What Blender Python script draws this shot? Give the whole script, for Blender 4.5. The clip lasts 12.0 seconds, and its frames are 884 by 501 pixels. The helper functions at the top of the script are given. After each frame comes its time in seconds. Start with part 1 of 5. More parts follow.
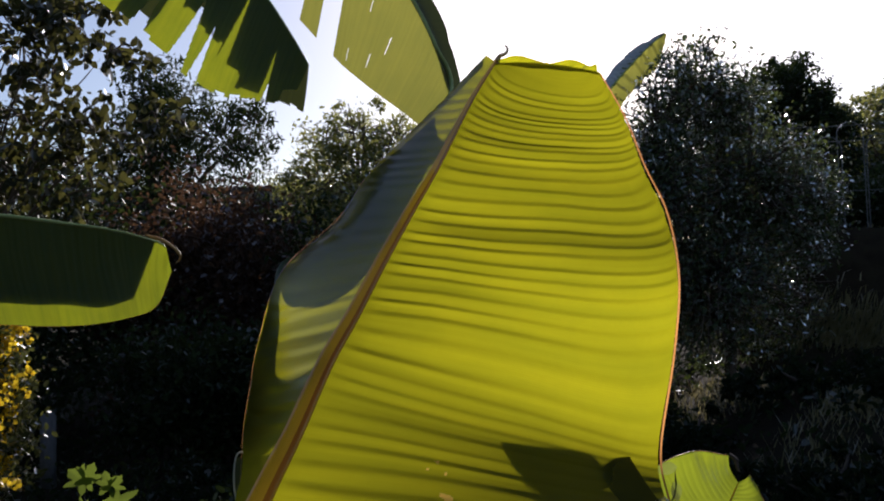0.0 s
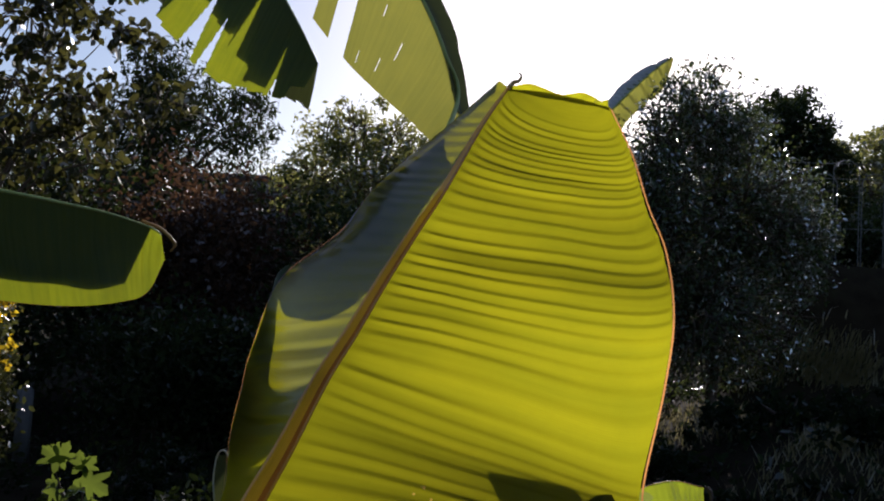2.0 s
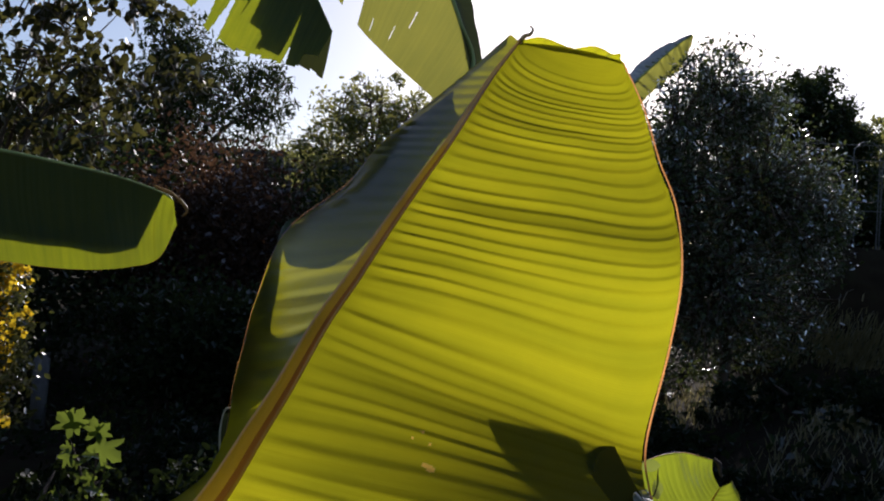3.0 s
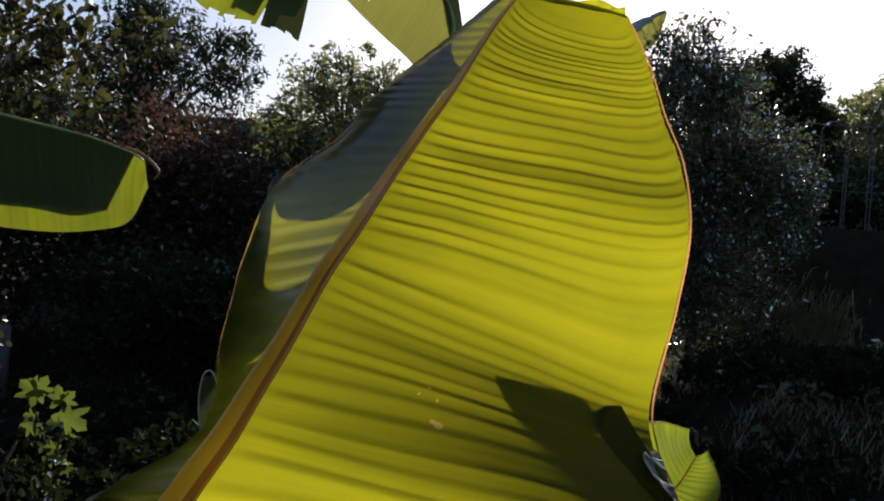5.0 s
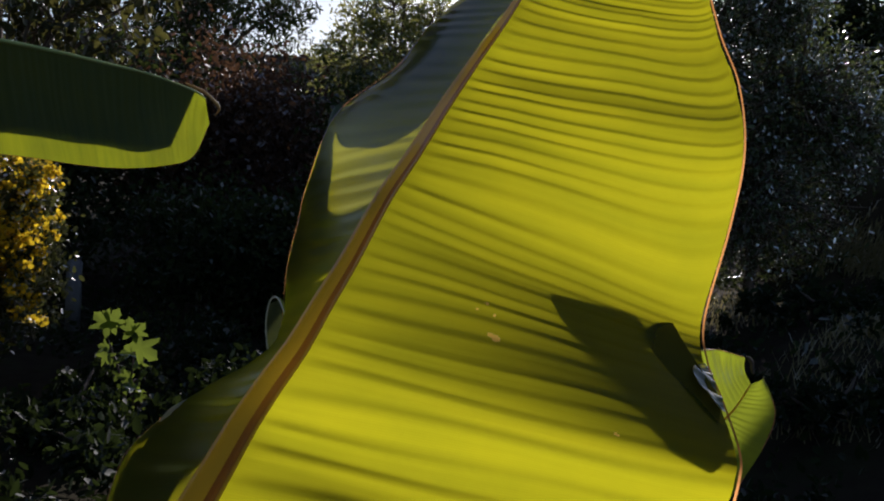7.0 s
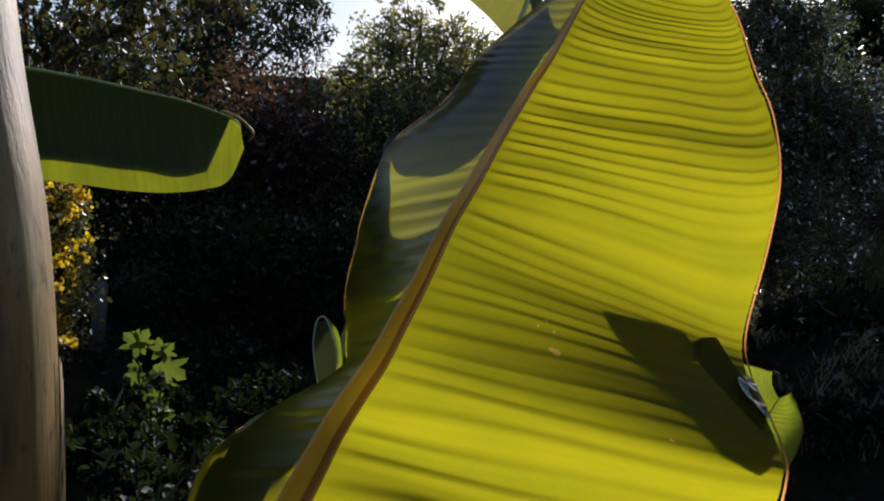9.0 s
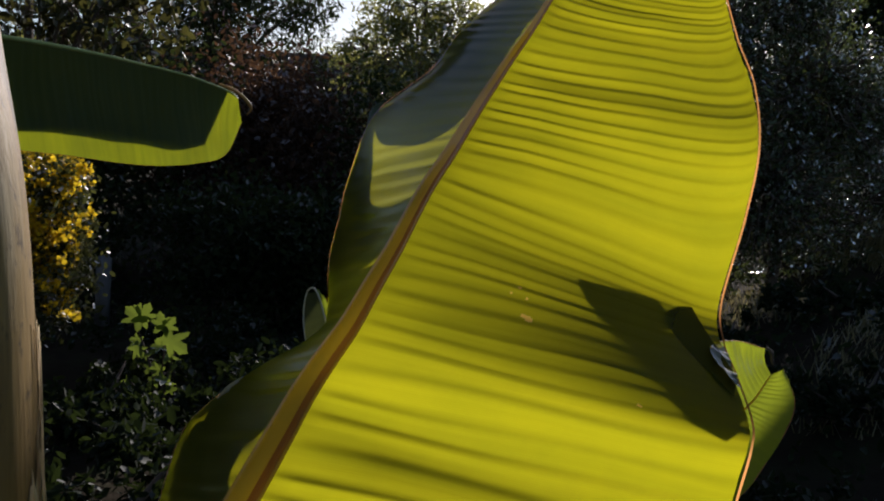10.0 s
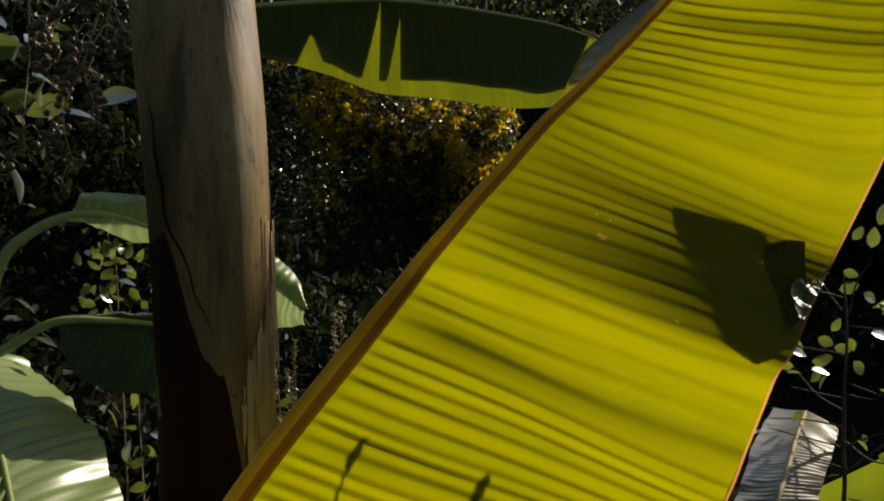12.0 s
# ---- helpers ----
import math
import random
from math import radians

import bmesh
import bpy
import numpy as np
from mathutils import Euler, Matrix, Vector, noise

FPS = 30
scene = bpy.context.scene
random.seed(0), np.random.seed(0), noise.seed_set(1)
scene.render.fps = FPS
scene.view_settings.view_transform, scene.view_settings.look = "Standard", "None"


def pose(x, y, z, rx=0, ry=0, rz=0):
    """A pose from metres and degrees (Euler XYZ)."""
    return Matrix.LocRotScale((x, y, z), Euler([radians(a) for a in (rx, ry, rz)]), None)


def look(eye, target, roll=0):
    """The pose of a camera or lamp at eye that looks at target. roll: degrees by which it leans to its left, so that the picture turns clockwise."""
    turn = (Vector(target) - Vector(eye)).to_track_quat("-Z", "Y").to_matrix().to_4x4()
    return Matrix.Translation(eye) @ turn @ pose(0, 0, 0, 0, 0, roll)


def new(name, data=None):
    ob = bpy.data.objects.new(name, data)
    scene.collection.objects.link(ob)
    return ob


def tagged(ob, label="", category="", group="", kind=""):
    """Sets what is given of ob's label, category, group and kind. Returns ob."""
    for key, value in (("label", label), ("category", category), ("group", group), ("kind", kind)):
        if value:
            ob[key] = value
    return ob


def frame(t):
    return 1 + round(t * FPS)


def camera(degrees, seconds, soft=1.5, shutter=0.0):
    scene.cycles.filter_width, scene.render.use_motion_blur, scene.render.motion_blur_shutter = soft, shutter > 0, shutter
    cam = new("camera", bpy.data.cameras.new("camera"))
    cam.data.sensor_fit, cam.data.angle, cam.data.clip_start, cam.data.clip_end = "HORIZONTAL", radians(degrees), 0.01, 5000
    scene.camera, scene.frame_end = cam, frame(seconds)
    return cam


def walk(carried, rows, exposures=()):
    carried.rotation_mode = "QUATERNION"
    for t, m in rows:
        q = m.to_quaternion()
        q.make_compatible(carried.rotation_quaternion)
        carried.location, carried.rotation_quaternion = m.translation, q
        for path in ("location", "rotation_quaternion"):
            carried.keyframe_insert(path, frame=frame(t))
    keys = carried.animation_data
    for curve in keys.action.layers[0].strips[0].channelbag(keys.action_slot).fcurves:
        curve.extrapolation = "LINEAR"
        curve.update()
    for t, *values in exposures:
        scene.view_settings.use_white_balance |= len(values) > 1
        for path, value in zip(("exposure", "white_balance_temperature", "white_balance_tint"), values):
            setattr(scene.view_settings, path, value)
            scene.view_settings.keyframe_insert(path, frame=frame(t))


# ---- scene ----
cam = camera(55.6, 12.0, 2.0)

PATH = [
    (0, (0.047, -0.005, 1.756), (-0.043, 1.991, 1.854), -1.7),
    (0.5, (0.068, -0.009, 1.777), (0.064, 1.99, 1.864), -2.3),
    (1, (0.063, -0.006, 1.782), (0.072, 1.991, 1.883), -0.6),
    (1.5, (0.051, -0.021, 1.782), (0.028, 1.976, 1.889), 1.9),
    (2, (0.035, -0.017, 1.779), (-0.033, 1.98, 1.884), 2.9),
    (2.5, (0.05, -0.008, 1.761), (-0.052, 1.988, 1.832), 3.8),
    (4.5, (0.022, 0.019, 1.731), (-0.042, 2.018, 1.765), 4.0),
    (5, (0.011, 0.031, 1.723), (-0.007, 2.031, 1.722), 4.6),
    (5.5, (0.003, 0.029, 1.721), (-0.035, 2.027, 1.706), 4.8),
    (6, (0.011, 0.01, 1.728), (-0.066, 2.008, 1.679), 4.3),
    (6.5, (0.021, -0.001, 1.725), (-0.09, 1.993, 1.617), 4.1),
    (7, (0.011, -0.002, 1.711), (-0.126, 1.986, 1.548), 4.0),
    (7.2, (0.001, 0.0, 1.712), (-0.157, 1.987, 1.544), 3.8),
    (9, (-0.031, -0.072, 1.717), (-0.207, 1.917, 1.595), 3.4),
    (9.5, (-0.016, -0.073, 1.715), (-0.162, 1.917, 1.57), 3.6),
    (10, (0.001, -0.075, 1.708), (-0.185, 1.908, 1.534), 3.8),
    (10.5, (0.088, -0.074, 1.722), (-0.243, 1.889, 1.535), 4.0),
    (11, (0.206, -0.057, 1.723), (-0.33, 1.856, 1.498), 4.8),
    (11.5, (0.283, -0.081, 1.73), (-0.623, 1.68, 1.459), 3.8),
    (12, (0.391, -0.101, 1.722), (-0.753, 1.498, 1.354), 3.0),
]
walk(cam, [(t, look(eye, target, roll)) for t, eye, target, roll in PATH], [(0, 0.0, 6050, 20), (6.5, 0.0, 6050, 20), (9.5, 0.0, 6150, 19), (10.5, -0.05, 6450, 16), (11.2, -0.2, 6900, 13), (12, -0.38, 7200, 11)])

# ---- world, sun, exposure ----
SUN_AZ, SUN_EL = radians(9.0), radians(24.5)
SUN = Vector((math.sin(SUN_AZ) * math.cos(SUN_EL), math.cos(SUN_AZ) * math.cos(SUN_EL), math.sin(SUN_EL)))
world = bpy.data.worlds.new("world")
scene.world = world
world.use_nodes = True
sky = world.node_tree.nodes.new("ShaderNodeTexSky")
sky.sky_type = "NISHITA"
sky.sun_disc = False
sky.sun_elevation, sky.sun_rotation = SUN_EL, SUN_AZ
sky.dust_density = 0.8
world.node_tree.links.new(sky.outputs[0], world.node_tree.nodes["Background"].inputs[0])
world.node_tree.nodes["Background"].inputs[1].default_value = 0.10
sun_data = bpy.data.lights.new("sun", "SUN")
sun_data.energy, sun_data.angle, sun_data.color = 5.0, radians(0.55), (1.0, 0.93, 0.82)
sun_lamp = new("sun", sun_data)
sun_lamp.matrix_world = look(SUN * 50, (0, 0, 0))


# ---- materials ----
class Nodes:
    def __init__(self, name):
        self.mat = bpy.data.materials.new(name)
        self.mat.use_nodes = True
        self.tree = self.mat.node_tree
        self.tree.nodes.clear()
        self.out = self.add("OutputMaterial")

    def add(self, kind, inputs=None, operation="", bands=""):
        n = self.tree.nodes.new("ShaderNode" + kind)
        if operation:
            n.operation = operation
        if bands:
            n.bands_direction = bands
        for k, v in (inputs or {}).items():
            if hasattr(v, "is_output"):
                self.tree.links.new(v, n.inputs[k])
            else:
                n.inputs[k].default_value = v
        return n

    def noise(self, vec, scale, detail=4.0, rough=0.6):
        return self.add("TexNoise", {"Vector": vec, "Scale": scale, "Detail": detail, "Roughness": rough}).outputs[0]

    def ramp(self, fac, stops):
        n = self.add("ValToRGB", {"Fac": fac})
        e = n.color_ramp.elements
        while len(e) < len(stops):
            e.new(0.5)
        for el, (p, c) in zip(e, stops):
            el.position, el.color = p, (*c, 1)
        return n.outputs[0]

    def mix(self, fac, a, b, blend="MIX"):
        n = self.add("Mix")
        n.data_type, n.blend_type = "RGBA", blend
        for i, v in ((0, fac), (6, a), (7, b)):
            if hasattr(v, "is_output"):
                self.tree.links.new(v, n.inputs[i])
            else:
                n.inputs[i].default_value = v if i == 0 else (*v, 1)
        return n.outputs[2]

    def math(self, op, a, b=0.0):
        return self.add("Math", {0: a, 1: b}, operation=op).outputs[0]

    def surface(self, shader):
        self.tree.links.new(shader, self.out.inputs[0])
        return self.mat


def banana_leaf_mat(name, pass_a, pass_b, front, veins=170.0, gloss=0.4, share=0.55, blotch=0.15, sheen=0.35):
    """Banana lamina: light passes it; fine parallel veins run across, along the uv's x they repeat."""
    n = Nodes(name)
    uv = n.add("UVMap").outputs[0]
    obj = n.add("TexCoord").outputs["Object"]
    vein = n.add("TexWave", {"Vector": uv, "Scale": veins, "Distortion": 1.2, "Detail": 2.0, "Detail Scale": 0.6}, bands="X").outputs[1]
    stretch = n.add("Mapping", {"Vector": uv, "Scale": (46.0, 2.2, 1.0)}).outputs[0]
    streak = n.noise(stretch, 1.0, 5.0, 0.65)
    cloud = n.noise(obj, 9.0, 4.0)
    fac = n.math("ADD", n.math("MULTIPLY", streak, 0.65), n.math("MULTIPLY", cloud, 0.4))
    passed = n.ramp(fac, [(0.32, pass_b), (0.68, pass_a)])
    passed = n.mix(n.math("MULTIPLY", vein, 0.10), passed, tuple(c * 0.55 for c in pass_b))
    face = n.mix(cloud, front, tuple(c * 0.7 for c in front))
    face = n.mix(n.math("MULTIPLY", streak, blotch), face, (0.16, 0.17, 0.10))
    bump = n.add("Bump", {"Strength": 0.3, "Distance": 0.0015, "Height": streak}).outputs[0]
    tr = n.add("BsdfTranslucent", {"Color": passed, "Normal": bump}).outputs[0]
    di = n.add("BsdfDiffuse", {"Color": face, "Normal": bump}).outputs[0]
    gl = n.add("BsdfGlossy", {"Color": (1, 1, 1, 1), "Roughness": gloss, "Normal": bump}).outputs[0]
    body = n.add("MixShader", {0: share, 1: di, 2: tr}).outputs[0]
    fr = n.add("Fresnel", {"IOR": 1.4, "Normal": bump}).outputs[0]
    return n.surface(n.add("MixShader", {0: n.math("MULTIPLY", fr, sheen), 1: body, 2: gl}).outputs[0])


def foliage_mat(name, dark, light, passing, gloss=0.45, share=0.4, sheen=0.45):
    """Small leaves, each a little different."""
    n = Nodes(name)
    isl = n.add("NewGeometry").outputs["Random Per Island"]
    obj = n.add("TexCoord").outputs["Object"]
    grain = n.noise(obj, 60.0, 3.0)
    face = n.ramp(isl, [(0.0, dark), (0.75, light), (1.0, tuple(min(1, c * 1.4) for c in light))])
    face = n.mix(n.math("MULTIPLY", grain, 0.5), face, tuple(c * 0.5 for c in dark))
    passed = n.mix(isl, passing, tuple(c * 0.45 for c in passing))
    tr = n.add("BsdfTranslucent", {"Color": passed}).outputs[0]
    di = n.add("BsdfDiffuse", {"Color": face}).outputs[0]
    gl = n.add("BsdfGlossy", {"Color": (1, 1, 1, 1), "Roughness": gloss}).outputs[0]
    body = n.add("MixShader", {0: share, 1: di, 2: tr}).outputs[0]
    fr = n.add("Fresnel", {"IOR": 1.4}).outputs[0]
    return n.surface(n.add("MixShader", {0: n.math("MULTIPLY", fr, sheen), 1: body, 2: gl}).outputs[0])


def solid_mat(name, stops, scale=20.0, stretch=(1, 1, 1), rough=0.7, bump=0.3, dist=0.004, metal=0.0, spec=0.4):
    n = Nodes(name)
    obj = n.add("TexCoord").outputs["Object"]
    m = n.add("Mapping", {"Vector": obj, "Scale": stretch}).outputs[0]
    a = n.noise(m, scale, 6.0, 0.65)
    b = n.noise(obj, scale * 0.17, 3.0)
    fac = n.math("ADD", n.math("MULTIPLY", a, 0.6), n.math("MULTIPLY", b, 0.4))
    col = n.ramp(fac, stops)
    bp = n.add("Bump", {"Strength": bump, "Distance": dist, "Height": a}).outputs[0]
    p = n.add("BsdfPrincipled", {"Base Color": col, "Roughness": rough, "Metallic": metal, "Specular IOR Level": spec, "Normal": bp})
    return n.surface(p.outputs[0])


MAIN_BLADE = banana_leaf_mat("main_blade", (0.56, 0.525, 0.006), (0.385, 0.395, 0.006), (0.055, 0.09, 0.014), share=0.72, sheen=0.08, gloss=0.2)
# dim copy of the lamina: shade of doubled halves put into its colour
DIM_BLADE = banana_leaf_mat("dim_blade", (0.07, 0.085, 0.02), (0.05, 0.06, 0.02), (0.040, 0.055, 0.032), share=0.25)
# near-opaque blade for the added flaps, so that their shadows fall dark
FLAP_OPAQUE = banana_leaf_mat("flap_opaque", (0.03, 0.035, 0.01), (0.02, 0.025, 0.01), (0.05, 0.08, 0.03), share=0.15)
# olive like the shadowed lamina: shade put into the added flap's colour
FLAP_SHADE = banana_leaf_mat("flap_shade", (0.10, 0.09, 0.008), (0.08, 0.075, 0.008), (0.085, 0.080, 0.010), share=0.3, sheen=0.04, blotch=0.05)
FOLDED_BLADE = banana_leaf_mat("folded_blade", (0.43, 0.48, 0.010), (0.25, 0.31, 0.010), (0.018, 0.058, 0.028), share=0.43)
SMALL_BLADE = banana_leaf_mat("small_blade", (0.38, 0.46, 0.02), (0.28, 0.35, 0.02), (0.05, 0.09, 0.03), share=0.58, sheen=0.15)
UPPER_BLADE = banana_leaf_mat("upper_blade", (0.40, 0.39, 0.06), (0.29, 0.30, 0.05), (0.06, 0.09, 0.04), share=0.5)
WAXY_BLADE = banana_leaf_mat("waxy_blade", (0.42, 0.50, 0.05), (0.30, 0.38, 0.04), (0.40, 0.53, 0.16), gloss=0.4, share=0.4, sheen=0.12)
# dark copy of the waxy blade, the leaf's shade put into its colour
SHADED_WAXY = banana_leaf_mat("shaded_waxy", (0.05, 0.07, 0.02), (0.03, 0.05, 0.015), (0.035, 0.075, 0.035), gloss=0.4, share=0.15, sheen=0.3)
PALE_PATCH = solid_mat("pale_patch", [(0.3, (0.40, 0.42, 0.34)), (0.7, (0.66, 0.67, 0.58))], 90, (1, 1, 1), 0.6, 0.2, 0.001)
DRY_BLADE = banana_leaf_mat("dry_blade", (0.78, 0.70, 0.46), (0.5, 0.44, 0.28), (0.60, 0.55, 0.40), share=0.55)
def rib_mat(name, a, b, front, base=None):
    n = Nodes(name)
    uv = n.add("UVMap").outputs[0]
    st = n.add("Mapping", {"Vector": uv, "Scale": (3.0, 160.0, 1.0)}).outputs[0]
    line = n.noise(st, 1.0, 5.0, 0.6)
    passed = n.ramp(line, [(0.3, a), (0.7, b)])
    if base:
        # the lower part of the rib is younger and yellower
        run = n.add("SeparateXYZ", {"Vector": uv}).outputs[0]
        passed = n.mix(n.add("MapRange", {"Value": run, "From Min": 0.35, "From Max": 0.75}).outputs[0], base, passed)
    tr = n.add("BsdfTranslucent", {"Color": passed}).outputs[0]
    di = n.add("BsdfDiffuse", {"Color": n.mix(line, front, tuple(c * 0.6 for c in front))}).outputs[0]
    gl = n.add("BsdfGlossy", {"Color": (1, 1, 1, 1), "Roughness": 0.35}).outputs[0]
    body = n.add("MixShader", {0: 0.75, 1: di, 2: tr}).outputs[0]
    fr = n.add("Fresnel", {"IOR": 1.4}).outputs[0]
    return n.surface(n.add("MixShader", {0: n.math("MULTIPLY", fr, 0.12), 1: body, 2: gl}).outputs[0])


RIB = rib_mat("rib", (0.85, 0.50, 0.05), (1.0, 0.70, 0.09), (0.46, 0.33, 0.07), (0.92, 0.62, 0.06))
RED_MARGIN = rib_mat("red_margin", (0.75, 0.30, 0.10), (0.95, 0.48, 0.18), (0.45, 0.20, 0.09))
# extra glossy copy of the lamina, only for the added lip's sun glint
SHINY_LIP = banana_leaf_mat("shiny_lip", (0.60, 0.55, 0.02), (0.30, 0.32, 0.02), (0.06, 0.10, 0.024), gloss=0.42, share=0.6, sheen=1.0)
# darker brown copy of the rib, the groove's shade put into its colour
RIB_SHADE = rib_mat("rib_shade", (0.42, 0.16, 0.05), (0.60, 0.28, 0.06), (0.20, 0.11, 0.05))
MIDRIB = solid_mat("midrib", [(0.3, (0.30, 0.13, 0.03)), (0.7, (0.48, 0.27, 0.07))], 40, (1, 1, 0.15), 0.45, 0.2, 0.001)
RIB_GREEN = solid_mat("rib_green", [(0.3, (0.22, 0.30, 0.09)), (0.7, (0.40, 0.46, 0.16))], 40, (1, 1, 0.2), 0.5, 0.15, 0.001)
MARGIN = solid_mat("margin", [(0.3, (0.45, 0.14, 0.06)), (0.7, (0.65, 0.28, 0.10))], 60, (1, 1, 1), 0.5, 0.1, 0.001)
SCAR = rib_mat("scar", (0.95, 0.60, 0.08), (1.0, 0.70, 0.14), (0.5, 0.36, 0.12))
def stem_mat():
    n = Nodes("stem_pale")
    obj = n.add("TexCoord").outputs["Object"]
    st = n.add("Mapping", {"Vector": obj, "Scale": (1, 1, 0.045)}).outputs[0]
    fine = n.noise(st, 150.0, 5.0, 0.7)
    broad = n.noise(n.add("Mapping", {"Vector": obj, "Scale": (1, 1, 0.14)}).outputs[0], 14.0, 5.0, 0.6)
    spots = n.noise(n.add("Mapping", {"Vector": obj, "Scale": (1, 1, 0.5)}).outputs[0], 46.0, 6.0, 0.7)
    col = n.ramp(broad, [(0.36, (0.075, 0.042, 0.013)), (0.46, (0.22, 0.135, 0.042)), (0.57, (0.28, 0.185, 0.06)), (0.68, (0.43, 0.335, 0.18))])
    col = n.mix(n.ramp(fine, [(0.45, (0, 0, 0)), (0.75, (0.5, 0.5, 0.5))]), col, (0.11, 0.08, 0.042))
    col = n.mix(n.ramp(spots, [(0.57, (0, 0, 0)), (0.68, (0.85, 0.85, 0.85))]), col, (0.045, 0.030, 0.018))
    bp = n.add("Bump", {"Strength": 0.5, "Distance": 0.002, "Height": fine}).outputs[0]
    return n.surface(n.add("BsdfPrincipled", {"Base Color": col, "Roughness": 0.55, "Normal": bp}).outputs[0])


STEM_PALE = stem_mat()
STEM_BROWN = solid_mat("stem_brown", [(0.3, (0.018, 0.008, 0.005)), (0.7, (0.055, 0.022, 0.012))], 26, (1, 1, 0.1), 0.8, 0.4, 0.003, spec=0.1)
FIBRE = solid_mat("fibre", [(0.3, (0.50, 0.31, 0.12)), (0.7, (0.84, 0.66, 0.40))], 50, (1, 1, 0.1), 0.75, 0.4, 0.002)
STEM_GREEN = solid_mat("stem_green", [(0.3, (0.14, 0.15, 0.06)), (0.7, (0.30, 0.30, 0.14))], 20, (1, 1, 0.1), 0.6, 0.4, 0.003)
BARK = solid_mat("bark", [(0.3, (0.05, 0.035, 0.025)), (0.7, (0.16, 0.12, 0.09))], 14, (1, 1, 0.3), 0.9, 0.7, 0.02)
TWIG = solid_mat("twig_bark", [(0.3, (0.035, 0.025, 0.02)), (0.7, (0.11, 0.08, 0.06))], 60, (1, 1, 0.3), 0.8, 0.5, 0.002)
SOIL = solid_mat("soil", [(0.3, (0.014, 0.010, 0.007)), (0.5, (0.028, 0.022, 0.014)), (0.75, (0.03, 0.038, 0.016))], 5, (1, 1, 1), 0.95, 0.8, 0.04, spec=0.04)
BERRY = solid_mat("berry", [(0.3, (0.045, 0.032, 0.02)), (0.7, (0.13, 0.095, 0.05))], 50, (1, 1, 1), 0.32, 0.1, 0.001)
STALK = solid_mat("berry_stalk", [(0.3, (0.24, 0.16, 0.08)), (0.7, (0.45, 0.34, 0.20))], 60, (1, 1, 1), 0.8, 0.3, 0.001)
PIPE = solid_mat("galvanised_pipe", [(0.3, (0.07, 0.075, 0.08)), (0.7, (0.15, 0.155, 0.16))], 30, (1, 1, 1), 0.55, 0.1, 0.001)
ROOF = solid_mat("roof_slate", [(0.3, (0.16, 0.15, 0.16)), (0.7, (0.28, 0.26, 0.26))], 6, (1, 1, 1), 0.8, 0.5, 0.02)
WALL = solid_mat("house_wall", [(0.3, (0.34, 0.31, 0.28)), (0.7, (0.45, 0.42, 0.38))], 5, (1, 1, 1), 0.9, 0.4, 0.01)
STONE = solid_mat("weathered_stone", [(0.3, (0.10, 0.10, 0.10)), (0.7, (0.20, 0.195, 0.19))], 12, (1, 1, 1), 0.9, 0.5, 0.01)
LEAF_DARK = foliage_mat("leaf_dark", (0.016, 0.028, 0.012), (0.036, 0.056, 0.02), (0.06, 0.08, 0.018), sheen=0.09)
LEAF_BROWN = foliage_mat("leaf_brown", (0.026, 0.032, 0.016), (0.055, 0.058, 0.028), (0.13, 0.125, 0.03), sheen=0.2)
LEAF_RED = foliage_mat("leaf_red", (0.035, 0.02, 0.016), (0.07, 0.042, 0.028), (0.15, 0.08, 0.04), sheen=0.14)
LEAF_BRIGHT = foliage_mat("leaf_bright", (0.05, 0.075, 0.025), (0.10, 0.13, 0.05), (0.52, 0.52, 0.14), gloss=0.35, share=0.5, sheen=0.3)
LEAF_SHINY = foliage_mat("leaf_shiny", (0.03, 0.05, 0.022), (0.07, 0.10, 0.04), (0.12, 0.15, 0.04), gloss=0.28, sheen=0.75)
LEAF_OLIVE = foliage_mat("leaf_olive", (0.028, 0.040, 0.014), (0.075, 0.08, 0.028), (0.13, 0.14, 0.035), gloss=0.35, sheen=0.4)
# near-black leaves: the deep shade they stand in is put into the colour
LEAF_SHADED = foliage_mat("leaf_shaded", (0.011, 0.019, 0.009), (0.024, 0.038, 0.015), (0.03, 0.045, 0.01), gloss=0.7, sheen=0.05)
LEAF_FIG = foliage_mat("leaf_fig", (0.04, 0.08, 0.02), (0.07, 0.12, 0.03), (0.30, 0.40, 0.05), share=0.5, sheen=0.25)
LEAF_TWIG = foliage_mat("leaf_twig", (0.05, 0.08, 0.025), (0.09, 0.13, 0.04), (0.36, 0.43, 0.07), gloss=0.3, share=0.5, sheen=0.55)
PETAL = foliage_mat("petal", (0.60, 0.42, 0.01), (0.80, 0.52, 0.02), (0.98, 0.70, 0.03), share=0.6, sheen=0.1)
# dry grass, made paler so that sunlight on the bank is in its colour
GRASS = foliage_mat("grass", (0.16, 0.145, 0.07), (0.40, 0.35, 0.19), (0.40, 0.35, 0.15), share=0.4, sheen=0.15)


# ---- building helpers ----
def thing(name, x, y, z, label, category, group=""):
    ob = new(name)
    ob.location = (x, y, z)
    ob.empty_display_size = 0.1
    return tagged(ob, label, category, group)


def part(name, bm, material, parent, label=""):
    if isinstance(bm, bmesh.types.BMesh):
        me = bpy.data.meshes.new(name)
        bm.to_mesh(me)
        bm.free()
    else:
        me = bm
        me.name = name
    for p in me.polygons:
        p.use_smooth = True
    if not me.materials:
        me.materials.append(material)
    ob = new(name, me)
    if parent is not None:
        ob.parent = parent
        if parent.parent is None:
            ob.matrix_parent_inverse = Matrix.Translation(-Vector(parent.location))
    return tagged(ob, label)


